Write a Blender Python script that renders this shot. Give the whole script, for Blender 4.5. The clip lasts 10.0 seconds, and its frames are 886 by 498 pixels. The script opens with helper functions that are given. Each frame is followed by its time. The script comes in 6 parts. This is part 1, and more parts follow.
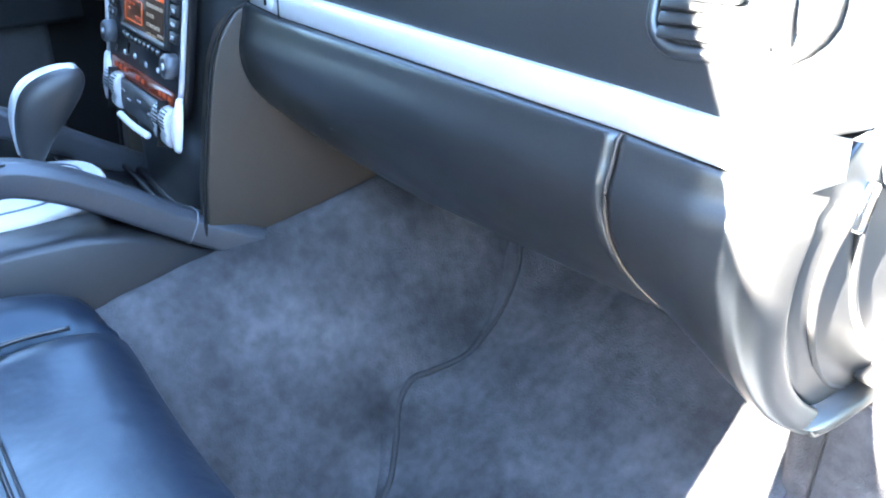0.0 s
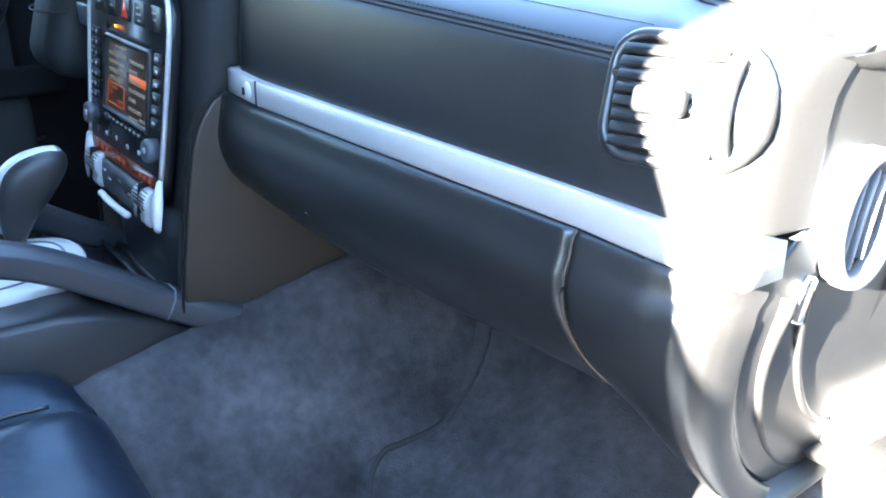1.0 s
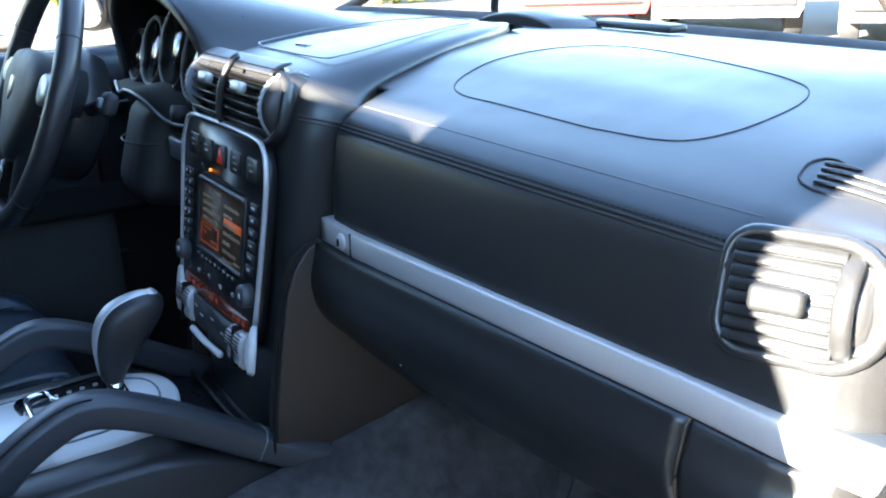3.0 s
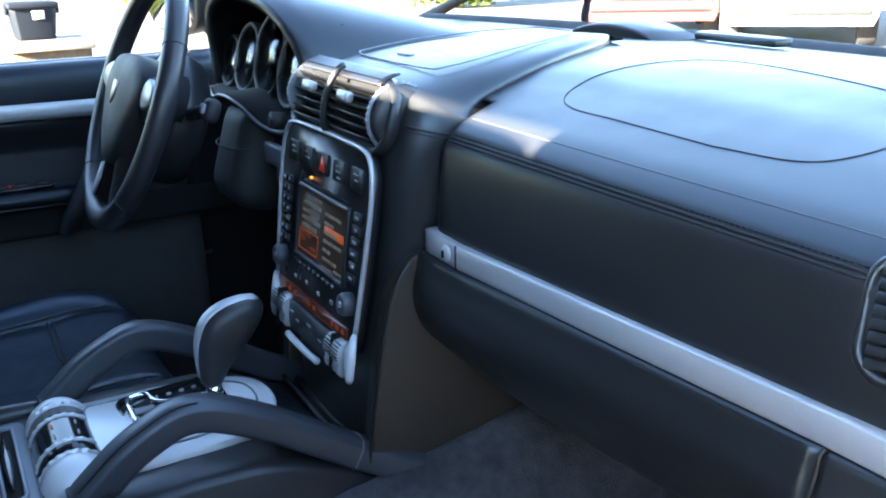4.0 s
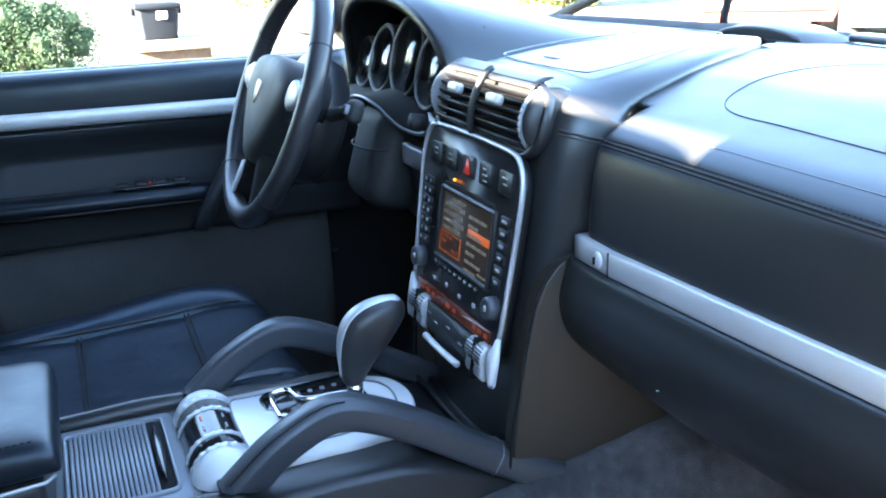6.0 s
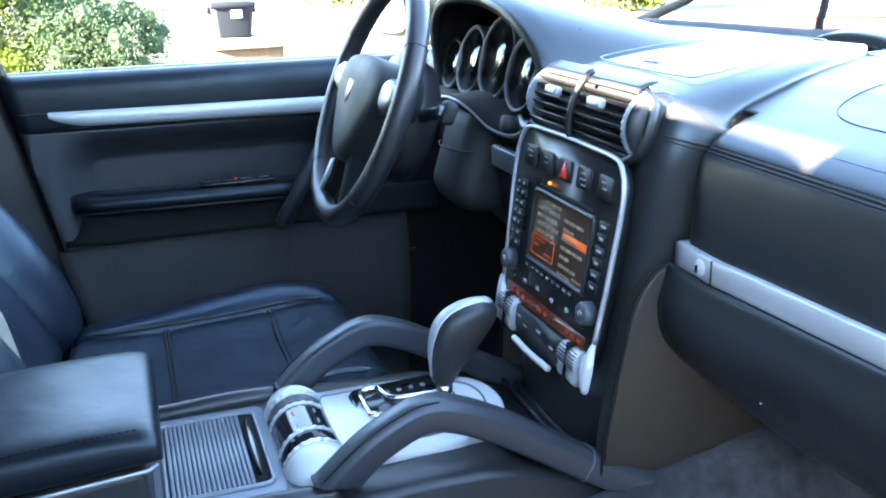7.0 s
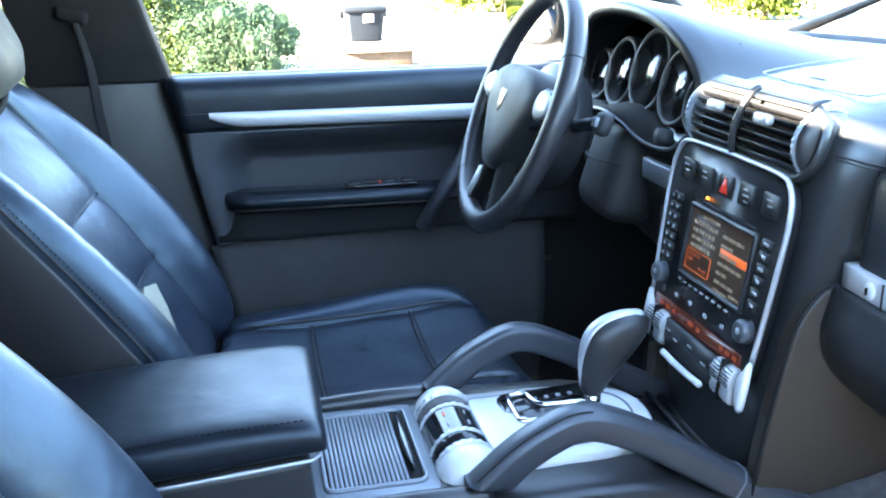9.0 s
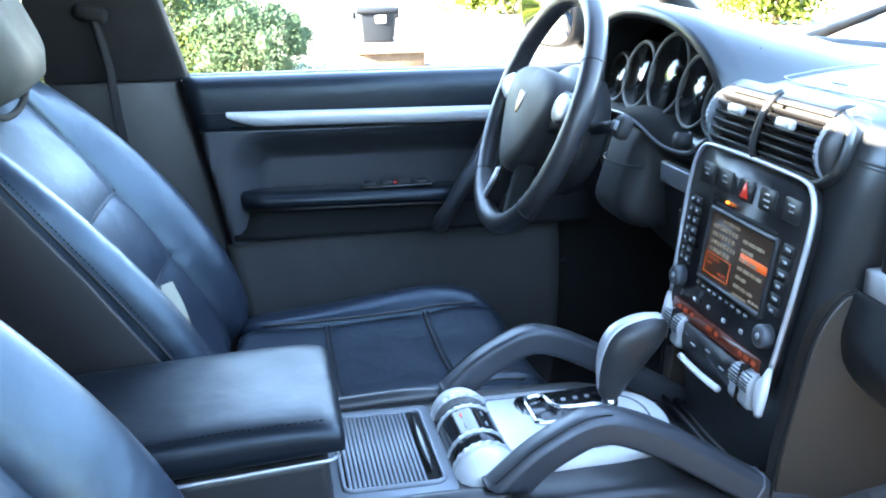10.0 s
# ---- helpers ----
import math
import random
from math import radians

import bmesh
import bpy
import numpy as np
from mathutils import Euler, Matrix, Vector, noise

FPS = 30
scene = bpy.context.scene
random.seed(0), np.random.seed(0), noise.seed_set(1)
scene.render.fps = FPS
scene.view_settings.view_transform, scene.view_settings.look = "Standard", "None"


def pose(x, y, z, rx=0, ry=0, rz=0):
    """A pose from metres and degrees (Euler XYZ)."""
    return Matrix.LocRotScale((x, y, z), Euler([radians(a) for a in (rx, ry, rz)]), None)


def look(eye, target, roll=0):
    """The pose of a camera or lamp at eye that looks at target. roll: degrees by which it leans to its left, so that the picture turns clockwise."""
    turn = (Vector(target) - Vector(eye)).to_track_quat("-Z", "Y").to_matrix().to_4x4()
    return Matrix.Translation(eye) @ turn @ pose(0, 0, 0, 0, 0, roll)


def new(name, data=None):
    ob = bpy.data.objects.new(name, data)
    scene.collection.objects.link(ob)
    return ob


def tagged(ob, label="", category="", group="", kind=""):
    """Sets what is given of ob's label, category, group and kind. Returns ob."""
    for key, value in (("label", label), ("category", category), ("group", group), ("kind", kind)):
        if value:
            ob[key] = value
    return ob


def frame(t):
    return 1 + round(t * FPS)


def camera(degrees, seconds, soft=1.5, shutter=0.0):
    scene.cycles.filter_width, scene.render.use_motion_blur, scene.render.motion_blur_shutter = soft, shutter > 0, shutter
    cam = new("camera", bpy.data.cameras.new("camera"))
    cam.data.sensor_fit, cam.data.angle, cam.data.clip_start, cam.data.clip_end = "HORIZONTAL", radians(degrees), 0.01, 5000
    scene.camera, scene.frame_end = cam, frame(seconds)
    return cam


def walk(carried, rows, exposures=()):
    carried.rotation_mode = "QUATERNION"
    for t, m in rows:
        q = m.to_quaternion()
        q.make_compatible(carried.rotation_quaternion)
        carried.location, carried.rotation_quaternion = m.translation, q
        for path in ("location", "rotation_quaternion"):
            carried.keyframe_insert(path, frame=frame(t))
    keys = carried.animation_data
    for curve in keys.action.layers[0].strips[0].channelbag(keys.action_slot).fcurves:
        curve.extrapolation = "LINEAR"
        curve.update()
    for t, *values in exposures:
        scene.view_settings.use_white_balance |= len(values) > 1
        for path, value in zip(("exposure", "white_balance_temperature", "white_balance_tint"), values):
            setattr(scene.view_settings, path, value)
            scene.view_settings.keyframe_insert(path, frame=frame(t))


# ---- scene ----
EXPOSURES = [(0.0, 7.00, 6800, 10), (1.0, 6.24, 6900, 10), (2.5, 5.05, 7050, 10), (4.0, 5.12, 7050, 10), (5.0, 5.62, 7200, 10), (6.5, 6.00, 7400, 10), (8.0, 6.42, 7600, 10), (10.0, 6.52, 7600, 10)]
cam = camera(50.0, 10.0, soft=2.0)
ROWS = [
    (0, 0.9946, -0.3023, 1.2024, 64.73, 0.83, 56.21),
    (0.5, 1.0126, -0.3079, 1.2240, 66.12, 0.51, 55.22),
    (1, 1.0171, -0.3091, 1.2378, 67.99, 0.34, 54.91),
    (1.5, 1.0086, -0.3024, 1.2611, 69.16, 0.71, 54.76),
    (2, 0.9979, -0.3014, 1.2839, 70.40, 1.13, 55.10),
    (2.5, 0.9913, -0.3083, 1.3023, 71.37, 1.73, 56.16),
    (4, 0.9507, -0.3629, 1.3228, 72.28, 1.47, 61.43),
    (4.5, 0.9405, -0.3699, 1.3222, 72.33, 1.70, 62.78),
    (5, 0.9348, -0.3772, 1.3235, 72.32, 1.93, 64.17),
    (6.5, 0.9122, -0.4217, 1.3265, 72.56, 1.66, 69.26),
    (7, 0.9053, -0.4401, 1.3271, 72.66, 1.40, 71.21),
    (7.5, 0.9037, -0.4563, 1.3293, 72.79, 1.22, 73.22),
    (8, 0.9035, -0.4686, 1.3327, 72.85, 1.29, 75.34),
    (8.5, 0.9058, -0.4796, 1.3346, 72.98, 1.27, 77.15),
    (9, 0.9081, -0.4912, 1.3363, 73.10, 1.05, 78.28),
    (9.5, 0.9077, -0.4988, 1.3372, 73.18, 0.79, 78.85),
    (10, 0.9065, -0.5038, 1.3368, 73.19, 0.58, 78.90),
]
walk(cam, [(t, pose(*p)) for t, *p in ROWS], exposures=EXPOSURES)

# ---- light ----
SUN = Vector((0.209, -1.0, 0.35)).normalized()
world = bpy.data.worlds.new("sky")
scene.world = world
world.use_nodes = True
wn = world.node_tree
sky = wn.nodes.new("ShaderNodeTexSky")
sky.sky_type, sky.sun_disc = "NISHITA", False
sky.sun_elevation = math.asin(SUN.z)
sky.sun_rotation = math.atan2(SUN.x, SUN.y)
sky.air_density, sky.dust_density, sky.ozone_density = 1.0, 0.25, 3.0
wn.links.new(sky.outputs[0], wn.nodes["Background"].inputs[0])
wn.nodes["Background"].inputs[1].default_value = 0.065
sun = new("sun", bpy.data.lights.new("sun", "SUN"))
sun.data.energy, sun.data.angle, sun.data.color = 5.0, radians(0.5), (1.0, 0.95, 0.87)
sun.matrix_basis = look((3, -8, 6), Vector((3, -8, 6)) - SUN)


# ---- materials ----
def material(name, base, rough=0.5, metal=0.0, grain=0.0, scale=300.0, stain=0.0, bump=0.0, bump_scale=None, spec=0.5, emit=0.0, coat=0.0, var=0.0, kind="NOISE", depth=0.0002, wrinkle=0.0, blotch=9.0, tint=(1, 1, 1)):
    """Base colour with fine grain, broad stains and relief, at real size."""
    m = bpy.data.materials.new(name)
    m.use_nodes = True
    t = m.node_tree
    b = t.nodes["Principled BSDF"]
    b.inputs["Base Color"].default_value = (*base, 1)
    b.inputs["Roughness"].default_value, b.inputs["Metallic"].default_value = rough, metal
    b.inputs["Specular IOR Level"].default_value = spec
    b.inputs["Specular Tint"].default_value = (*tint, 1)
    b.inputs["Coat Weight"].default_value = coat
    co = t.nodes.new("ShaderNodeTexCoord").outputs["Object"]

    def noisy(sc, detail=4.0):
        n = t.nodes.new("ShaderNodeTexNoise")
        n.inputs["Scale"].default_value, n.inputs["Detail"].default_value = sc, detail
        t.links.new(co, n.inputs["Vector"])
        return n.outputs["Fac"]

    def scaled(fac, amount):
        r = t.nodes.new("ShaderNodeMapRange")
        r.inputs["From Min"].default_value, r.inputs["From Max"].default_value = 0.25, 0.75
        r.inputs["To Min"].default_value, r.inputs["To Max"].default_value = 1 - amount, 1 + amount
        t.links.new(fac, r.inputs["Value"])
        return r.outputs["Result"]

    fac = None
    for sc, amount in ((scale, grain), (blotch, stain)):
        if amount:
            f = scaled(noisy(sc), amount)
            if fac is None:
                fac = f
            else:
                mul = t.nodes.new("ShaderNodeMath")
                mul.operation = "MULTIPLY"
                t.links.new(fac, mul.inputs[0]), t.links.new(f, mul.inputs[1])
                fac = mul.outputs[0]
    if var:
        info = t.nodes.new("ShaderNodeObjectInfo").outputs["Random"]
        r = t.nodes.new("ShaderNodeMapRange")
        r.inputs["To Min"].default_value, r.inputs["To Max"].default_value = 1 - var, 1 + var
        t.links.new(info, r.inputs["Value"])
        f = r.outputs["Result"]
        if fac is None:
            fac = f
        else:
            mul = t.nodes.new("ShaderNodeMath")
            mul.operation = "MULTIPLY"
            t.links.new(fac, mul.inputs[0]), t.links.new(f, mul.inputs[1])
            fac = mul.outputs[0]
    if fac is not None:
        mix = t.nodes.new("ShaderNodeVectorMath")
        mix.operation = "SCALE"
        mix.inputs[0].default_value = base
        t.links.new(fac, mix.inputs["Scale"])
        t.links.new(mix.outputs[0], b.inputs["Base Color"])
        rr = t.nodes.new("ShaderNodeMath")
        rr.operation = "MULTIPLY"
        rr.inputs[1].default_value = rough
        t.links.new(scaled(noisy(23.0), 0.14), rr.inputs[0])
        t.links.new(rr.outputs[0], b.inputs["Roughness"])
    if bump:
        bp = t.nodes.new("ShaderNodeBump")
        bp.inputs["Strength"].default_value, bp.inputs["Distance"].default_value = bump, depth
        if kind == "VORONOI":
            v = t.nodes.new("ShaderNodeTexVoronoi")
            v.inputs["Scale"].default_value = bump_scale or scale
            t.links.new(co, v.inputs["Vector"])
            t.links.new(v.outputs["Distance"], bp.inputs["Height"])
        else:
            t.links.new(noisy(bump_scale or scale), bp.inputs["Height"])
        if wrinkle:
            b2 = t.nodes.new("ShaderNodeBump")
            b2.inputs["Strength"].default_value, b2.inputs["Distance"].default_value = 0.6, wrinkle
            t.links.new(noisy(15.0, 3.0), b2.inputs["Height"])
            t.links.new(b2.outputs[0], bp.inputs["Normal"])
        t.links.new(bp.outputs[0], b.inputs["Normal"])
    if emit:
        b.inputs["Emission Color"].default_value = (*base, 1)
        b.inputs["Emission Strength"].default_value = emit
    return m


# Blue sheen of the sky put into the leathers' base colours and tints
LEATHER = material("black_leather", (0.0058, 0.0078, 0.0118), 0.38, grain=0.15, scale=420, stain=0.12, bump=0.25, bump_scale=900, kind="VORONOI", wrinkle=0.003, spec=0.45, tint=(0.78, 0.91, 1.0))
DASH = material("dash_leather", (0.0160, 0.0160, 0.0164), 0.34, spec=0.6, tint=(0.78, 0.91, 1.0), grain=0.15, scale=500, stain=0.10, bump=0.18, bump_scale=1100, kind="VORONOI")
PLASTIC = material("black_plastic", (0.019, 0.019, 0.0205), 0.37, grain=0.12, scale=600, stain=0.08, bump=0.25, bump_scale=1300)
SATIN = material("satin_grey_plastic", (0.165, 0.18, 0.20), 0.40, metal=0.25, grain=0.06, scale=600, stain=0.06)
# Warm light bounced off the ground put into the grey's brown base
GREY = material("bounce_tinted_grey_plastic", (0.033, 0.0255, 0.0195), 0.5, grain=0.12, scale=600, stain=0.08, bump=0.25, bump_scale=1300)
PANEL = material("satin_black_panel", (0.010, 0.010, 0.011), 0.30, spec=0.35, grain=0.08, scale=700, stain=0.06)
KEYCAP = material("soft_black_key", (0.011, 0.011, 0.012), 0.48, spec=0.35, grain=0.1, scale=700, stain=0.06)
SEATHIDE = material("creased_seat_leather", (0.0102, 0.0145, 0.0240), 0.37, grain=0.15, scale=420, stain=0.18, bump=0.25, bump_scale=900, kind="VORONOI", wrinkle=0.0055, spec=0.55, tint=(0.62, 0.84, 1.0))
GLOSS = material("gloss_black", (0.012, 0.012, 0.013), 0.12, stain=0.05)
SILVER = material("silver_paint", (0.48, 0.485, 0.49), 0.36, metal=0.4, grain=0.04, scale=900, stain=0.04)
# Lit copy of the silver: windscreen glare put into a paler base
LITSILVER = material("lit_silver_paint", (0.66, 0.66, 0.655), 0.36, metal=0.1, grain=0.03, scale=900, stain=0.04)
CHROME = material("bright_chrome", (0.8, 0.8, 0.8), 0.12, metal=1.0, stain=0.03)
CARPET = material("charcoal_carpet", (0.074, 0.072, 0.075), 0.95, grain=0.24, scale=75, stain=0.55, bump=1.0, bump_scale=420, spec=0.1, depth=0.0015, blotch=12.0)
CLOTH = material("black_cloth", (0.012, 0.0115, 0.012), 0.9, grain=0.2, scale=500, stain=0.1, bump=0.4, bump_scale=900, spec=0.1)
GREYLEATHER = material("pale_grey_leather", (0.028, 0.030, 0.029), 0.7, spec=0.2, grain=0.1, scale=500, stain=0.08, bump=0.3, bump_scale=900)
SUEDE = material("brown_suede", (0.035, 0.029, 0.025), 0.95, grain=0.25, scale=700, stain=0.15, bump=0.4, spec=0.1)
RUBBER = material("black_rubber", (0.012, 0.012, 0.013), 0.7, grain=0.1, scale=500)
# Near-black for gaps; also stands in for shade beside the driver
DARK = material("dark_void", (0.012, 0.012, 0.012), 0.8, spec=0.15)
DARKGREY = material("dark_warm_plastic", (0.0145, 0.0126, 0.0135), 0.5, grain=0.12, scale=600, stain=0.08, bump=0.25, bump_scale=1300)
CREAM = material("cream_sun_patch", (0.26, 0.245, 0.185), 0.7, grain=0.05)
PAINT = material("pale_car_paint", (0.62, 0.62, 0.62), 0.3, coat=0.5, stain=0.04)
CONCRETE = material("sunlit_asphalt", (0.062, 0.058, 0.052), 0.9, grain=0.10, scale=60, stain=0.12, bump=0.3, bump_scale=90, depth=0.004)
WOOD = material("weathered_wood", (0.06, 0.034, 0.018), 0.8, grain=0.25, scale=40, stain=0.2, bump=0.3)
BINPLASTIC = material("grey_bin_plastic", (0.0052, 0.0078, 0.0118), 0.65, grain=0.08, stain=0.1, spec=0.12)
BARK = material("bark", (0.12, 0.09, 0.06), 0.9, grain=0.3, scale=60, bump=0.6)
ORANGE = material("orange_glow", (0.5, 0.09, 0.014), 0.5, emit=0.0105)
DIMORANGE = material("dim_orange_glow", (0.16, 0.030, 0.008), 0.5, emit=0.012)
REDPAINT = material("red_car_paint", (0.45, 0.06, 0.05), 0.3, coat=0.5, stain=0.05)
HAZARD = material("red_plastic", (0.42, 0.03, 0.018), 0.35, emit=0.008)
LAMP = material("orange_lamp", (1.0, 0.25, 0.03), 0.4, emit=0.08)
SCREEN = material("lit_screen", (0.024, 0.018, 0.014), 0.34, emit=0.011, spec=0.3)
TEXT = material("screen_text", (0.15, 0.13, 0.095), 0.5, emit=0.0075)
REDGLASS = material("red_display", (0.050, 0.012, 0.006), 0.25, emit=0.0085)
BADGE = material("worn_badge", (0.55, 0.45, 0.36), 0.35, metal=0.6, grain=0.2, scale=200)
DIAL = material("dial_black", (0.015, 0.015, 0.016), 0.6)
CLOTHGREY = material("charcoal_cloth", (0.048, 0.047, 0.048), 0.8, grain=0.2, scale=600, stain=0.12, bump=0.4, bump_scale=900, spec=0.25)
TABLETOP = material("bleached_wood", (0.20, 0.16, 0.12), 0.8, grain=0.2, scale=40, stain=0.15, bump=0.3)
STONE = material("pale_stone", (0.25, 0.24, 0.22), 0.9, grain=0.2, scale=30, stain=0.2, bump=0.5, bump_scale=40)
GLOSSCAR = material("dark_car_paint", (0.05, 0.055, 0.065), 0.25, coat=0.5, stain=0.05)
HUB = material("satin_grey_leather", (0.024, 0.0235, 0.0262), 0.36, grain=0.12, scale=600, stain=0.08, bump=0.3, bump_scale=1100, kind="VORONOI")
MATTE = material("matte_black_leather", (0.022, 0.022, 0.023), 0.42, grain=0.12, scale=500, stain=0.08, bump=0.4, bump_scale=1000, kind="VORONOI")
# Missing window light put into a lighter base and stronger gloss
HANDLE = material("brightened_leather", (0.036, 0.038, 0.044), 0.40, grain=0.12, scale=500, stain=0.12, bump=0.25, bump_scale=1000, kind="VORONOI", spec=0.6, tint=(0.85, 0.93, 1.0))
KNOBGREY = material("dark_knob_plastic", (0.070, 0.074, 0.082), 0.36, grain=0.06, scale=600, stain=0.06)
HUBPAD = material("dull_airbag_cover", (0.024, 0.024, 0.025), 0.6, grain=0.12, scale=600, stain=0.08, bump=0.3, bump_scale=1100, kind="VORONOI", spec=0.3)
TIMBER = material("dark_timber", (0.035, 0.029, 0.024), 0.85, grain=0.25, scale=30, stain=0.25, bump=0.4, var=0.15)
MIRROR = material("mirror_silver", (0.9, 0.9, 0.9), 0.02, metal=1.0)
WHITE = material("white_marking", (0.32, 0.32, 0.32), 0.6)


def glass_material(name, tint=(1, 1, 1), rough=0.0, ior=1.45):
    m = bpy.data.materials.new(name)
    m.use_nodes = True
    b = m.node_tree.nodes["Principled BSDF"]
    b.inputs["Base Color"].default_value = (*tint, 1)
    b.inputs["Roughness"].default_value = rough
    b.inputs["Transmission Weight"].default_value = 1.0
    b.inputs["IOR"].default_value = ior
    return m


def leaf_material(name, base, glow):
    """Leaves that let some light through."""
    m = material(name, base, 0.6, grain=0.3, scale=20, stain=0.3, spec=0.08)
    t = m.node_tree
    tr = t.nodes.new("ShaderNodeBsdfTranslucent")
    tr.inputs["Color"].default_value = (*glow, 1)
    mix = t.nodes.new("ShaderNodeMixShader")
    mix.inputs[0].default_value = 0.5
    t.links.new(t.nodes["Principled BSDF"].outputs[0], mix.inputs[1])
    t.links.new(tr.outputs[0], mix.inputs[2])
    t.links.new(mix.outputs[0], t.nodes["Material Output"].inputs["Surface"])
    return m


LEAF = leaf_material("green_leaf", (0.064, 0.086, 0.018), (0.11, 0.155, 0.026))
LEAFBLUE = leaf_material("blue_green_leaf", (0.050, 0.080, 0.048), (0.075, 0.125, 0.065))
COVERGLASS = glass_material("dial_glass", (1.0, 1.0, 1.0), ior=1.8)


# ---- building helpers ----
def empty(name, at, label, category, group=""):
    ob = new(name)
    ob.empty_display_size = 0.05
    ob.matrix_basis = Matrix.Translation(at)
    return tagged(ob, label, category, group)


def part(name, bm, mat, parent=None, label="", smooth=True, bevel=0.0, subsurf=0, solid=0.0):
    """Links a bmesh, given in world coordinates, as one mesh under a thing or a part."""
    bmesh.ops.recalc_face_normals(bm, faces=bm.faces)
    me = bpy.data.meshes.new(name)
    bm.to_mesh(me)
    bm.free()
    me.materials.append(mat)
    if smooth:
        me.polygons.foreach_set("use_smooth", [True] * len(me.polygons))
    ob = new(name, me)
    if parent is not None:
        ob.parent = parent
        if parent.type == "EMPTY":
            ob.matrix_parent_inverse = parent.matrix_basis.inverted()
    if solid:
        md = ob.modifiers.new("thickness", "SOLIDIFY")
        md.thickness, md.offset = solid, -1
    if bevel:
        md = ob.modifiers.new("rounding", "BEVEL")
        md.width, md.segments, md.limit_method, md.angle_limit = bevel, 3, "ANGLE", radians(35)
    if subsurf:
        md = ob.modifiers.new("smoothing", "SUBSURF")
        md.levels = md.render_levels = subsurf
    if label:
        ob["label"] = label
    return ob


def box(c, size, rot=None, taper=1.0, bevel=0.0, seg=2, bm=None):
    """A box of that size round c, its top scaled by taper, its edges rounded."""
    out = bm or bmesh.new()
    r = bmesh.ops.create_cube(out, size=1.0)
    vs = r["verts"]
    for v in vs:
        k = taper if v.co.z > 0 else 1.0
        v.co = Vector((v.co.x * size[0] * k, v.co.y * size[1] * k, v.co.z * size[2]))
    if bevel:
        es = list({e for v in vs for e in v.link_edges})
        r2 = bmesh.ops.bevel(out, geom=es, offset=bevel, segments=seg, profile=0.5, affect="EDGES")
        vs = list({v for f in r2["faces"] for v in f.verts} | {v for v in vs if v.is_valid})
    m = Matrix.Translation(c) @ (rot.to_4x4() if rot is not None else Matrix())
    bmesh.ops.transform(out, matrix=m, verts=vs)
    return out


def loft(rings, closed=True, cap=True, bm=None):
    """Skins rings of points of the same count."""
    out = bm or bmesh.new()
    rows = [[out.verts.new(p) for p in ring] for ring in rings]
    n = len(rows[0])
    for a, b in zip(rows, rows[1:]):
        for i in range(n if closed else n - 1):
            j = (i + 1) % n
            out.faces.new((a[i], a[j], b[j], b[i]))
    if cap and closed:
        out.faces.new(rows[0][::-1])
        out.faces.new(rows[-1])
    return out


def smooth_path(pts, n):
    """Catmull-Rom through the points, n samples."""
    p = [Vector(q) for q in pts]
    p = [2 * p[0] - p[1]] + p + [2 * p[-1] - p[-2]]
    out = []
    for k in range(n):
        s = k / (n - 1) * (len(p) - 3)
        i = min(int(s), len(p) - 4)
        t = s - i
        a, b, c, d = p[i : i + 4]
        out.append(0.5 * (2 * b + (c - a) * t + (2 * a - 5 * b + 4 * c - d) * t * t + (3 * b - a - 3 * c + d) * t**3))
    return out


def tube(path, r, sides=12, closed=False, flat=1.0, up=(0, 0, 1), bm=None, radii=None):
    """A tube of radius r along path; flat scales its height across 'up'."""
    pts = [Vector(p) for p in path]
    n = len(pts)
    rings = []
    for i, p in enumerate(pts):
        a = pts[(i - 1) % n] if closed or i else p
        b = pts[(i + 1) % n] if closed or i < n - 1 else p
        d = (b - a).normalized()
        s = d.cross(Vector(up))
        s = s.normalized() if s.length > 1e-5 else Vector((1, 0, 0))
        w = s.cross(d).normalized()
        k = radii[i] if radii else r
        rings.append([p + k * (math.cos(t) * s + flat * math.sin(t) * w) for t in (2 * math.pi * j / sides for j in range(sides))])
    if closed:
        rings.append(rings[0])
        out = bm or bmesh.new()
        rows = [[out.verts.new(q) for q in ring] for ring in rings[:-1]]
        rows.append(rows[0])
        for a, b in zip(rows, rows[1:]):
            for i in range(sides):
                j = (i + 1) % sides
                out.faces.new((a[i], a[j], b[j], b[i]))
        return out
    return loft(rings, bm=bm)


def sheet(fn, nu, nv, bm=None):
    """An open surface fn(u, v), u and v from 0 to 1."""
    return loft([[fn(i / nu, j / nv) for j in range(nv + 1)] for i in range(nu + 1)], closed=False, cap=False, bm=bm)


def rounded(w, h, r, n=5, squash=1.0):
    """Outline of a rounded rectangle, w x h, as (x, y) points anticlockwise; the bottom's width scaled by squash."""
    out = []
    for cx, cy, a0 in ((w / 2 - r, h / 2 - r, 0), (-w / 2 + r, h / 2 - r, 90), (-w / 2 + r, -h / 2 + r, 180), (w / 2 - r, -h / 2 + r, 270)):
        for k in range(n + 1):
            a = radians(a0 + 90 * k / n)
            x, y = cx + r * math.cos(a), cy + r * math.sin(a)
            out.append((x * (1 + (squash - 1) * (0.5 - y / h)), y))
    return out


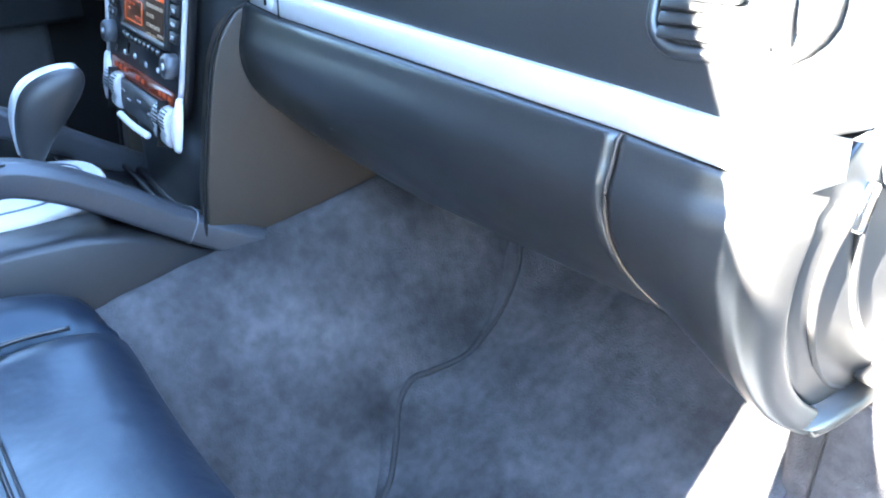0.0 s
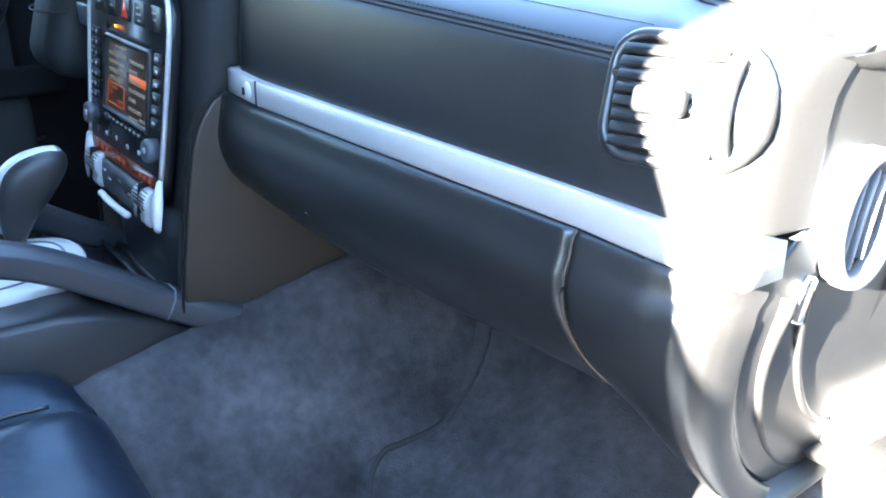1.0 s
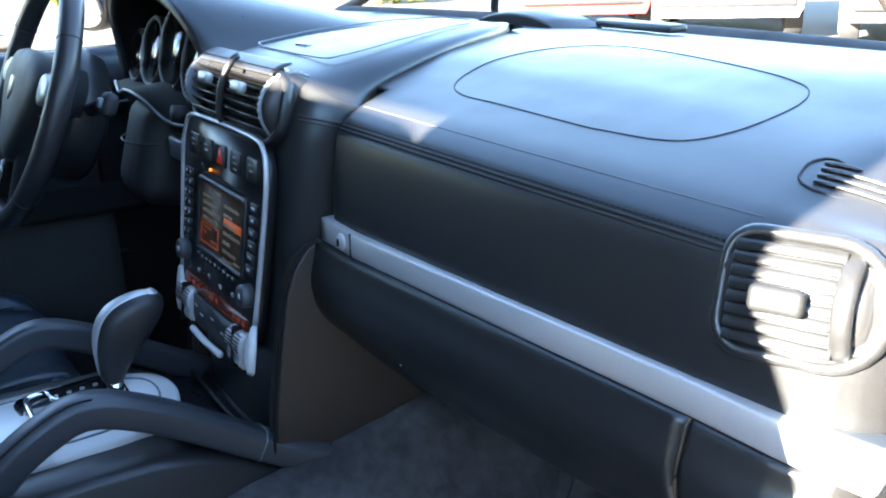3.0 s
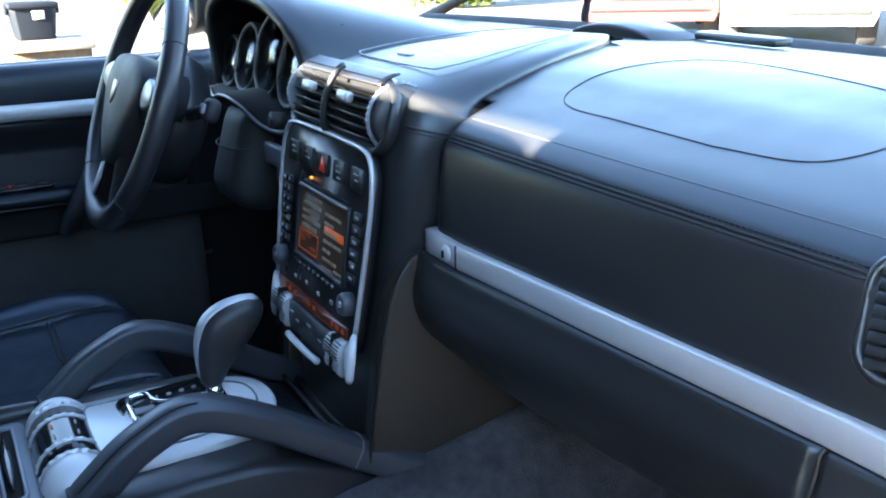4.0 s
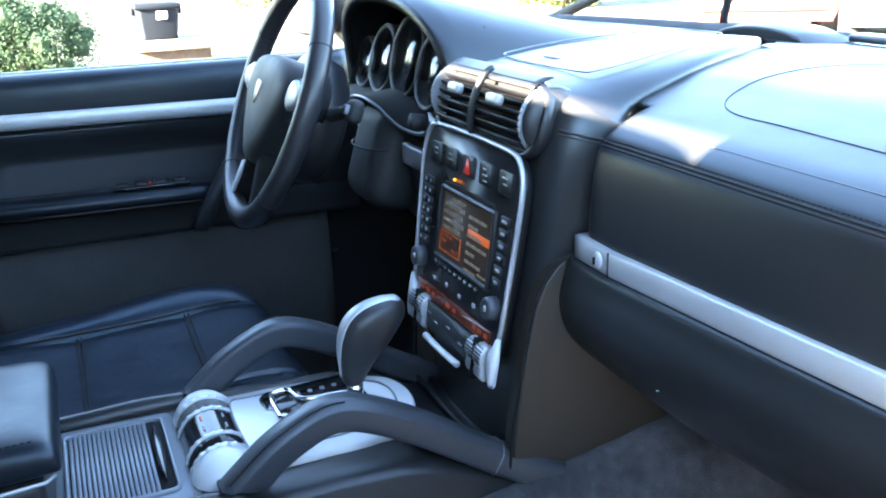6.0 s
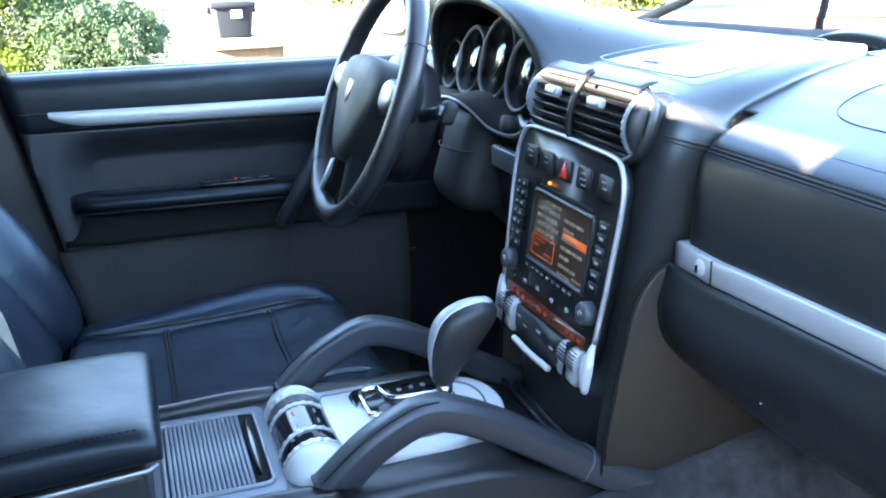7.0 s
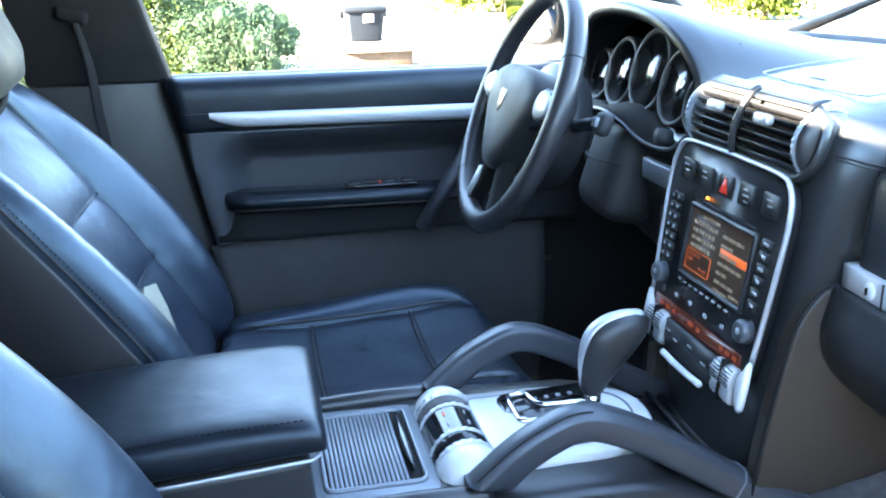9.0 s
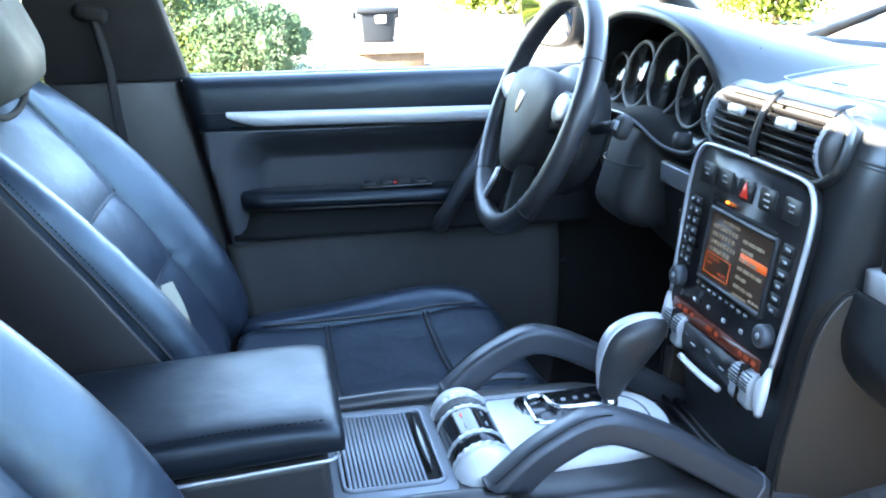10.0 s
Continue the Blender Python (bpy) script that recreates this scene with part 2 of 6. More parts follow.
def plate(m, outline, depth, bm=None, edge=0.0):
    """A slab with that outline in the plane of m (x, y), its front at z = 0 and depth behind it, its front edge softened by edge."""
    rings = [[m @ Vector((x, y, -depth)) for x, y in outline]]
    if edge:
        cx, cy = sum(x for x, _ in outline) / len(outline), sum(y for _, y in outline) / len(outline)
        rings.append([m @ Vector((x, y, -edge)) for x, y in outline])
        inner = []
        for x, y in outline:
            d = Vector((x - cx, y - cy))
            d = d - d.normalized() * min(edge, d.length * 0.5)
            inner.append(m @ Vector((cx + d.x, cy + d.y, 0)))
        rings.append(inner)
    else:
        rings.append([m @ Vector((x, y, 0)) for x, y in outline])
    return loft(rings, bm=bm)


def frame_ring(m, outline, width, depth, bm=None):
    """A raised ring that follows the outline, rounded across."""
    n = len(outline)
    cx, cy = sum(x for x, _ in outline) / n, sum(y for _, y in outline) / n
    out = bm or bmesh.new()
    rows = []
    for off, z in ((0, -depth), (0, -depth * 0.35), (width * 0.25, 0), (width * 0.75, 0), (width, -depth * 0.35), (width, -depth)):
        row = []
        for i, (x, y) in enumerate(outline):
            a, b = outline[i - 1], outline[(i + 1) % n]
            t = Vector((b[0] - a[0], b[1] - a[1])).normalized()
            row.append(out.verts.new(m @ Vector((x - t.y * off, y + t.x * off, z))))
        rows.append(row)
    rows.append(rows[0])
    for a, b in zip(rows, rows[1:]):
        for i in range(n):
            j = (i + 1) % n
            out.faces.new((a[i], a[j], b[j], b[i]))
    return out


def basis(origin, right, up):
    """A matrix with x along right, y along up, z towards the viewer."""
    r, u = Vector(right).normalized(), Vector(up).normalized()
    f = r.cross(u).normalized()
    u = f.cross(r)
    m = Matrix((r, u, f)).transposed().to_4x4()
    m.translation = origin
    return m


def lerp(x, table):
    return float(np.interp(x, [a for a, _ in table], [b for _, b in table]))


def line_on(fn, pts, r, n=60, closed=False, sides=6):
    """A fine welt or groove that follows a surface fn(a, b) through the given (a, b)."""
    if closed:
        pts = list(pts) + [pts[0]]
    path = smooth_path([(a, b, 0) for a, b in pts], n)
    path = [fn(p.x, p.y) for p in (path[:-1] if closed else path)]
    return tube(path, r, sides, closed=closed)


def dashes(path, step, length, r, bm=None):
    """Stitches: short thick dashes along a path."""
    out = bm or bmesh.new()
    pts = [Vector(p) for p in path]
    gone, due = 0.0, 0.0
    for a, b in zip(pts, pts[1:]):
        d = b - a
        while due <= gone + d.length:
            c = a + d * ((due - gone) / d.length)
            e = d.normalized() * length / 2
            tube([c - e, c, c + e], r, 5, bm=out, radii=[r * 0.4, r, r * 0.4])
            due += step
        gone += d.length
    return out


# ---- setting ----
XS = -0.378  # steering column and driver's seat


def carpet_at(x, y):
    floor = 0.50 + max(0.0, y - 0.02) * 0.60
    top = 0.793 + 0.2 * min(max(y, -0.35), 0.25)
    k = min(max((x - 0.142) / 0.178, 0), 1)
    side = top - (top - 0.485) * (k * k * (3 - 2 * k)) if k < 1 else 0.485
    return floor + 0.5 * ((side - floor) + math.sqrt((side - floor) ** 2 + 0.0012))


def carpet_point(x, y, lift=0.0):
    h = 0.004 * (noise.noise(Vector((x * 9, y * 9, 1.3))) + 0.5 * noise.noise(Vector((x * 30, y * 30, 4.1))))
    return Vector((x, y, carpet_at(x, y) + h + lift))


def shell():
    """Carpet, roof and walls that close the cabin."""
    ob = part("floor", sheet(lambda u, v: carpet_point(0.137 + 0.578 * u, -0.75 + 1.40 * v), 84, 140), CARPET, None)
    tagged(ob, "charcoal pile carpet covering the passenger footwell and tunnel", "carpet", kind="structure")

    # same carpet on the driver's side, footwell shade put into a black material
    def carpet_left(u, v):
        x, y = -0.137 - 0.65 * u, -0.75 + 1.40 * v
        p = carpet_point(-x, y)
        return Vector((x, y, p.z))
    tagged(part("floor_driver", sheet(carpet_left, 40, 60), CLOTH, None), "carpet in the driver's footwell, its shade put into a black colour", "carpet", kind="structure")
    # roof, with a made-up sunroof gap cut to shape the dash's sun strip
    def roof(outline):
        return plate(basis((0, 0, 1.642), (1, 0, 0), (0, 1, 0)), outline, 0.004)
    tagged(part("ceiling", roof([(-0.87, -2.02), (0.87, -2.02), (0.87, -1.326), (0.576, -1.326), (0.576, -1.322), (0.556, -1.300), (0.525, -1.285), (0.46, -1.280), (0.16, -1.280), (0.16, -1.245), (-0.87, -1.245)]), SUEDE, smooth=False), "dark suede-lined car roof", "car roof", kind="structure")
    tagged(part("ceiling_front", roof([(-0.87, -1.243), (0.14, -1.243), (0.145, -1.237), (0.566, -1.237), (0.578, -1.324), (0.70, -1.324), (0.70, -0.16), (-0.70, -0.16), (-0.70, -1.10)]), SUEDE, smooth=False), "dark suede-lined front roof panel", "car roof", kind="structure")
    # unseen strip, added to stop the sun leaking past the roof's edge
    tagged(part("ceiling_edge", box((0.785, -1.039, 1.64), (0.168, 0.573, 0.004)), SUEDE), "unseen strip beside the roof that stops a sun leak", "car roof", kind="structure")
    # unseen solid wall, added to keep out the low sun from behind
    tagged(part("wall_rear", box((0, -2.0, 1.05), (1.7, 0.06, 1.25)), CLOTH), "unseen solid rear of the cabin, closing it to the sun", "rear wall", kind="structure")
    tagged(part("floor_rear", box((0, -1.35, 0.46), (1.66, 1.26, 0.06)), CARPET), "dark carpet behind the front seats", "carpet", kind="structure")
    tagged(part("wall_firewall", box((0, 0.70, 0.72), (1.56, 0.05, 0.84)), DARK), "dark bulkhead under the windscreen", "bulkhead", kind="structure")
    # footwell shade put into the left kick panel's near-black colour
    tagged(part("wall_left_front", box((-0.83, 0.37, 0.72), (0.08, 0.66, 0.74), bevel=0.01), DARK), "kick panel beside the driver's footwell, its shade put into black", "kick panel", kind="structure")
    tagged(part("wall_right_front", box((0.650, 0.49, 0.62), (0.084, 0.40, 0.50), bevel=0.012, seg=3), CARPET), "charcoal kick panel beside the passenger footwell", "kick panel", kind="structure")
    tagged(part("trim_kick_seam", tube([(0.655, 0.2885, 0.80), (0.647, 0.2885, 0.755), (0.640, 0.2885, 0.676), (0.638, 0.2885, 0.60)], 0.0016, 6), RUBBER), "thin dark seam of the kick panel", "seam", kind="structure")
    # floor mat, with a raised edge
    path = [(0.60, -0.30), (0.40, -0.30), (0.36, -0.20), (0.335, -0.05), (0.315, 0.04), (0.296, 0.084), (0.266, 0.113), (0.250, 0.128), (0.243, 0.150), (0.244, 0.175), (0.247, 0.218), (0.243, 0.25), (0.234, 0.28), (0.220, 0.311), (0.207, 0.330), (0.215, 0.37), (0.26, 0.40), (0.45, 0.41), (0.60, 0.41)]
    mat_ob = empty("floor_mat", (0.45, 0.05, 0.5), "charcoal carpet floor mat with piped edge", "floor mat")
    edge = smooth_path([(a, b, 0) for a, b in path], 160)
    left = [(p.x, p.y) for p in edge]

    def mat_point(u, v):
        y = -0.30 + 0.70 * v
        xs = [a for a, b in left if abs(b - y) < 0.02] or [0.3]
        x0 = min(xs)
        return carpet_point(x0 + (0.62 - x0) * u, y, 0.006)
    part("mat", sheet(mat_point, 20, 70), CARPET, mat_ob, solid=0.005)
    part("piping", tube([carpet_point(a, b, 0.007) for a, b in left], 0.0036, 8), CLOTHGREY, mat_ob, "dark piped edge")


def pillar(name, path, w, d, mat, label):
    rings = []
    for p in path:
        rings.append([Vector(p) + Vector((sx * w, sy * d, 0)) for sx, sy in ((-0.5, -0.3), (-0.3, -0.5), (0.3, -0.5), (0.5, -0.3), (0.5, 0.3), (0.3, 0.5), (-0.3, 0.5), (-0.5, 0.3))])
    ob = part(name, loft(rings), mat, None, bevel=0.004)
    return tagged(ob, label, "car pillar", kind="structure")


def pillars():
    # the body's side behind the open door: its front edge leans inwards as it rises
    rings = []
    for z, x in ((0.35, 0.96), (0.9, 0.925), (1.2, 0.856), (1.30, 0.8185), (1.37, 0.786), (1.45, 0.760), (1.55, 0.742), (1.66, 0.728)):
        rings.append([Vector((x, -0.64, z)), Vector((x - 0.045, -0.64, z)), Vector((x - 0.052, -0.66, z)), Vector((x - 0.045, -0.86, z)), Vector((x, -0.86, z))])
    tagged(part("pillar_right_middle", loft(rings), PAINT, None, bevel=0.003), "pale painted centre pillar behind the open passenger door", "car pillar", kind="structure")
    # unseen opaque rear door, gapped so that sun reaches only the carpet patch
    for nm, c, size in (("wall_right_rear", (0.845, -1.605, 0.98), (0.04, 0.77, 1.31)), ("wall_right_rear_lower", (0.845, -1.04, 0.65), (0.04, 0.36, 0.66))):
        tagged(part(nm, box(c, size), CLOTH), "unseen solid rear door panel that keeps the sun out", "rear door", kind="structure")
    # unseen upper rear door frame: curves in, then out, to shape the dash's shadow
    upper = [[Vector((x + dx, y, z)) for dx, y in ((0, -0.86), (-0.04, -0.86), (-0.04, -1.22), (0, -1.22))] for z, x in ((1.21, 0.850), (1.36, 0.838), (1.47, 0.834), (1.56, 0.850), (1.639, 0.866))]
    tagged(part("wall_right_rear_upper", loft(upper), CLOTH, None, bevel=0.003), "unseen upper frame of the rear door, bent to shape a shadow", "rear door", kind="structure")
    # driver's side centre pillar: wide plastic below the belt line, cloth-lined above it
    low = []
    for z, y0, y1 in ((0.45, -0.80, -0.475), (0.70, -0.82, -0.535), (0.95, -0.84, -0.59), (1.147, -0.85, -0.632)):
        low.append([Vector((-0.80, y1, z)), Vector((-0.792, y1 - 0.012, z)), Vector((-0.785, y0, z)), Vector((-0.86, y0, z)), Vector((-0.86, y1, z))])
    tagged(part("pillar_left_middle", loft(low), DARKGREY, None, bevel=0.004), "warm grey plastic lower centre pillar", "car pillar", kind="structure")
    up = []
    for z, y0, y1, x in ((1.1475, -0.850, -0.619, -0.792), (1.30, -0.868, -0.660, -0.77), (1.45, -0.925, -0.690, -0.725), (1.66, -1.00, -0.76, -0.64)):
        up.append([Vector((x - 0.006, y1, z)), Vector((x, y1 - 0.012, z)), Vector((x + 0.004, y0, z)), Vector((x - 0.07, y0, z)), Vector((x - 0.07, y1, z))])
    tagged(part("pillar_left_upper", loft(up), CLOTH, None, bevel=0.004), "dark cloth-lined upper centre pillar", "car pillar", kind="structure")
    part_seal = tube(smooth_path([(-0.80, -0.468, 0.45), (-0.802, -0.525, 0.70), (-0.802, -0.578, 0.95), (-0.80, -0.622, 1.145)], 24), 0.010, 8)
    tagged(part("door_seal", part_seal, RUBBER), "black rubber seal along the driver's door edge", "door seal", kind="structure")
    pillar("pillar_right_front", [(0.82, 0.62, 0.95), (0.80, 0.36, 1.10), (0.790, 0.19, 1.185), (0.766, 0.145, 1.232), (0.749, 0.10, 1.268), (0.655, -0.2, 1.62)], 0.06, 0.07, SUEDE, "windscreen pillar lined with brown suede")
    pillar("pillar_left_front", [(-0.79, 0.66, 0.95), (-0.785, 0.45, 1.10), (-0.62, -0.2, 1.62)], 0.06, 0.06, PLASTIC, "dark windscreen pillar on the driver's side")
    tagged(part("wall_left_rear", box((-0.83, -1.42, 0.77), (0.08, 1.14, 0.73)), CLOTH), "rear door lower panel in black trim", "rear door", kind="structure")
    # unseen opaque box, added to darken what the dash face reflects
    tagged(part("window_rear_left", box((-0.83, -1.52, 1.385), (0.03, 0.94, 0.49)), GLOSS), "unseen opaque panel blocking light at the rear side window", "car window", kind="structure")
    # sill of the open door: black tread, pale painted outer edge
    tagged(part("sill_right", box((0.765, -0.1, 0.47), (0.09, 1.15, 0.12), bevel=0.015), PLASTIC), "black plastic tread of the passenger door sill", "door sill", kind="structure")
    tagged(part("sill_right_outer", box((0.86, -0.1, 0.43), (0.10, 1.15, 0.14), bevel=0.03, seg=4), PAINT), "pale painted outer door sill in sunlight", "door sill", kind="structure")
    # windscreen base
    tagged(part("trim_windscreen", sheet(lambda u, v: Vector((-0.74 + 1.48 * u, 0.60 + 0.05 * v - 0.10 * (2 * u - 1) ** 2, 1.186 + 0.012 * math.sin(math.pi * v))), 40, 8), RUBBER, None, solid=0.01), "black seal strip along the base of the windscreen", "windscreen trim", kind="structure")
    tagged(part("wall_cowl", sheet(lambda u, v: Vector((-0.74 + 1.48 * u, 0.66 + 0.35 * v - 0.10 * (2 * u - 1) ** 2, 1.17 - 0.05 * v)), 20, 6), PLASTIC, None, solid=0.01), "black plastic cowl below the windscreen", "cowl", kind="structure")


# ---- dashboard ----
YT = ((0.10, 0.042), (0.143, 0.046), (0.21, 0.052), (0.40, 0.069), (0.60, 0.089), (0.66, 0.103), (0.680, 0.113), (0.692, 0.1225), (0.699, 0.133), (0.703, 0.146), (0.7055, 0.165), (0.7062, 0.176))
YL = YT[:5] + ((0.66, 0.1000), (0.685, 0.1085), (0.695, 0.116), (0.701, 0.126), (0.7045, 0.139), (0.7062, 0.158))
YS = YT[:5] + ((0.66, 0.0985), (0.69, 0.1055), (0.72, 0.1140))
ZT = ((0.143, 1.061), (0.21, 1.055), (0.60, 1.047), (0.722, 1.036))
ZS = ((0.138, 1.149), (0.608, 1.130), (0.722, 1.118))


def soft_interp(s, prof):
    """A smooth curve through a profile's points."""
    n = len(prof) - 1
    i = min(int(s * n), n - 1)
    t = s * n - i
    p = [prof[max(0, i - 1)], prof[i], prof[i + 1], prof[min(n, i + 2)]]
    out = []
    for k in (0, 1):
        a, b, c, d = (q[k] for q in p)
        out.append(0.5 * (2 * b + (c - a) * t + (2 * a - 5 * b + 4 * c - d) * t * t + (3 * b - a - 3 * c + d) * t**3))
    return out


def dash_profile(x):
    yt, zt, zs = lerp(x, YT), lerp(x, ZT), lerp(x, ZS)
    droop = -1.2 * max(0.0, x - 0.58) ** 2
    return yt, [(0.002, zt - 0.003), (0.004, zt + 0.03), (0.010, zs - 0.012), (0.016, zs), (0.026, zs + 0.011), (0.045, zs + 0.020), (0.075, zs + 0.028 + droop), (0.13, zs + 0.040 + droop * 1.3), (0.20, zs + 0.052 + droop * 1.5), (0.34, 1.203 + droop * 1.5), (0.62 - yt, 1.188 + droop)]


def dash_upper(x, s):
    """The padded top from the trim strip (s = 0) to the windscreen (s = 1)."""
    yt, prof = dash_profile(x)
    y, z = soft_interp(s, prof)
    turn = min(1.1, max(0.0, (0.172 - x) / 0.014)) ** 2 * 0.007 * min(1.0, max(0.0, (0.62 - s) / 0.2))
    return Vector((x, yt + y + turn, z - 0.7 * turn * min(1.0, s / 0.3)))


def dash_top(x, y, lift=0.0):
    """The point of the padded top at x, y."""
    row = [dash_upper(x, 0.3 + 0.7 * k / 70) for k in range(71)]
    return Vector((x, y, float(np.interp(y, [p.y for p in row], [p.z for p in row])) + lift))


def dash_lower(x, s, out=0.0):
    yt, zb = lerp(x, YL), lerp(x, ZT) - 0.0272
    near = [(-0.005, zb + 0.003), (-0.0092, zb - 0.0005), (-0.0120, zb - 0.013), (-0.0170, 0.45 * zb + 0.55 * 0.955), (-0.010, 0.955), (0.012, 0.922), (0.050, 0.886), (0.095, 0.853), (0.14, 0.833), (0.24, 0.82)]
    end = [(-0.005, zb + 0.003), (-0.0092, zb - 0.0005), (-0.0125, zb - 0.013), (-0.0210, 0.985), (-0.020, 0.945), (-0.004, 0.895), (0.030, 0.842), (0.072, 0.805), (0.115, 0.789), (0.22, 0.81)]
    w = min(1.0, max(0.0, (x - 0.60) / 0.10))
    prof = [(a + (c - a) * w, b + (e - b) * w) for (a, b), (c, e) in zip(near, end)]
    y, z = soft_interp(s, prof)
    corner = max(0.0, (0.30 - x) / 0.15) ** 2 * max(0.0, s - 0.30) ** 1.5
    return Vector((x, yt + y - out + 0.050 * corner, z - 0.4 * out + 0.035 * corner))


def dashboard():
    d = empty("dashboard", (0.3, 0.1, 0.9), "black leather dashboard with silver trim strip and glovebox", "dashboard")
    bm = sheet(lambda u, v: dash_upper(0.157 + 0.5492 * (0.5 - 0.5 * math.cos(math.pi * u)), v), 100, 90)
    sheet(lambda u, v: dash_upper(-0.12 + 0.277 * u, 0.60 + 0.40 * v), 24, 36, bm=bm)
    bmesh.ops.remove_doubles(bm, verts=bm.verts, dist=1e-5)
    pad = part("top_pad", bm, DASH, d, "black leather pad with a stitched seam", solid=0.006)
    xs = [0.160 + 0.448 * k / 60 for k in range(61)]
    for k, s in enumerate((0.285, 0.315)):
        part("seam", tube([dash_upper(x, s) + Vector((0, -0.0003, 0.0003)) for x in xs], 0.0012, 6), RUBBER, pad)
    part("stitching", dashes([dash_upper(x, 0.335) + Vector((0, -0.0004, 0.001)) for x in xs], 0.0050, 0.0034, 0.0005), CLOTH, pad, "dark thread")
    # highlight along the crease, drawn as a thin paler tube
    part("crease", tube([dash_upper(x, 0.475) + Vector((0, 0, 0.0)) for x in (0.172 + 0.440 * k / 60 for k in range(61))], 0.0005, 8), KNOBGREY, pad, "fine crease, its highlight put into a pale colour")
    outline = [(0.205, 0.175), (0.188, 0.225), (0.184, 0.29), (0.205, 0.345), (0.26, 0.362), (0.39, 0.345), (0.465, 0.33), (0.50, 0.311), (0.515, 0.27), (0.512, 0.214), (0.486, 0.178), (0.414, 0.162), (0.304, 0.156), (0.24, 0.153)]
    outline = outline[11:] + outline[:11]
    part("airbag_cover_seam", line_on(lambda a, b: dash_top(a, b, 0.0002), outline, 0.0006, 120, closed=True), RUBBER, pad)
    trim = part("trim_strip", loft([[Vector((x, lerp(x, YS) + dy, lerp(x, ZT) + dz)) for dy, dz in ((0.02 + 0.2 * max(0.0, x - 0.66), 0), (-0.002, 0), (-0.0045, -0.0005), (-0.0052, -0.0015), (-0.0056, -0.0222), (-0.0048, -0.0234), (-0.002, -0.0238), (0.02 + 0.2 * max(0.0, x - 0.66), -0.0238))] for x in (0.1560 + 0.559 * k / 60 for k in range(61))]), SILVER, d, "satin silver trim strip")
    yl = lerp(0.193, YT) - 0.0050
    lock = part("lock", plate(basis((0.193, yl - 0.002, 1.0435), (1, 0.09, 0), (0, 0, 1)), [(0.0075 * math.cos(a), 0.0085 * math.sin(a)) for a in (2 * math.pi * k / 20 for k in range(20))], 0.006, edge=0.0015), LITSILVER, trim, "round bright lock")
    part("trim_joint", box((0.209, lerp(0.209, YT) - 0.0056, 1.0418), (0.0014, 0.002, 0.0258)), RUBBER, trim)
    part("keyhole", box((0.193, yl - 0.0045, 1.0435), (0.0016, 0.002, 0.007)), DARK, trim)
    part("trim_gap", tube([Vector((x, lerp(x, YS) - 0.004, lerp(x, ZT) - 0.0262)) for x in (0.158 + 0.496 * k / 40 for k in range(41))], 0.0022, 6), DARK, d)
    lid = part("glovebox_door", sheet(lambda u, v: dash_lower(0.147 + 0.456 * u, v), 40, 70), DASH, d, "black glovebox lid", solid=0.006)
    part("lid_edge", tube([dash_lower(0.6045, 0.02 + 0.80 * k / 40, 0.0002) for k in range(41)], 0.0014, 8), GREY, lid, "rounded lid edge")
    part("lid_button", plate(basis(dash_lower(0.285, 0.47, 0.001), (1, 0.1, 0), (0, 0, 1)), [(0.0013 * math.cos(a), 0.0013 * math.sin(a)) for a in (2 * math.pi * k / 10 for k in range(10))], 0.002), SATIN, lid)
    def end_skin(u, v):
        """The lower end turns the corner and leans inwards."""
        p = dash_lower(0.6062 + 0.1000 * math.sin(u * math.pi / 2), v)
        p.x -= 0.22 * max(0.0, 0.98 - p.z) * u * u
        return p
    part("end_piece", sheet(end_skin, 40, 70), DASH, d, solid=0.004)
    part("underside", sheet(lambda u, v: Vector((0.147 + 0.57 * u, 0.27 + 0.35 * v, 0.822 - 0.02 * v)), 10, 6), DARK, d, solid=0.006)

    # end cap, seen through the open door
    edge = [dash_upper(0.7062, 0.62 - 0.62 * k / 30) for k in range(31)] + [dash_lower(0.7062, 0.02 + 0.95 * k / 40) for k in range(41)]
    edge = [(p.y, p.z) for p in edge] + [(0.41, 0.85), (0.43, 0.95), (0.43, 1.06)]
    mid = (sum(p[0] for p in edge) / len(edge), sum(p[1] for p in edge) / len(edge))
    def face(y, z, out=0.0):
        """The end panel leans inwards below the trim strip."""
        return Vector((0.7035 - 0.22 * max(0.0, 0.98 - z) + out, y, z))
    def cap_ring(out, k):
        return [face(mid[0] + (y - mid[0]) * k, mid[1] + (z - mid[1]) * k, out) for y, z in edge]
    cap = part("end_cap", loft([cap_ring(-0.03, 0.985), cap_ring(-0.002, 0.998), cap_ring(0.0005, 0.988), cap_ring(0.001, 0.965), cap_ring(0.001, 0.90), cap_ring(0.001, 0.4)]), DASH, d, "black plastic end panel")
    lip = [(0.186, 0.985), (0.194, 0.955), (0.212, 0.915), (0.240, 0.876), (0.272, 0.850), (0.304, 0.837), (0.335, 0.850), (0.358, 0.90), (0.362, 0.97)]
    part("fuse_cover_lip", tube([face(p.x, p.y, 0.001) for p in smooth_path([(y, z, 0) for y, z in lip], 60)], 0.0034, 8, up=(1, 0, 0)), DASH, cap, "raised lip of the fuse cover")
    groove = [(0.168, 0.990), (0.163, 0.965), (0.167, 0.930), (0.186, 0.886), (0.215, 0.845), (0.250, 0.815), (0.297, 0.801), (0.330, 0.812), (0.355, 0.835)]
    part("cap_groove", tube([face(p.x, p.y, 0.0) for p in smooth_path([(y, z, 0) for y, z in groove], 60)], 0.0028, 8, up=(1, 0, 0), radii=[0.0075 - 0.0055 * min(1.0, k / 32) for k in range(60)]), RUBBER, cap, "dark groove of the end panel")
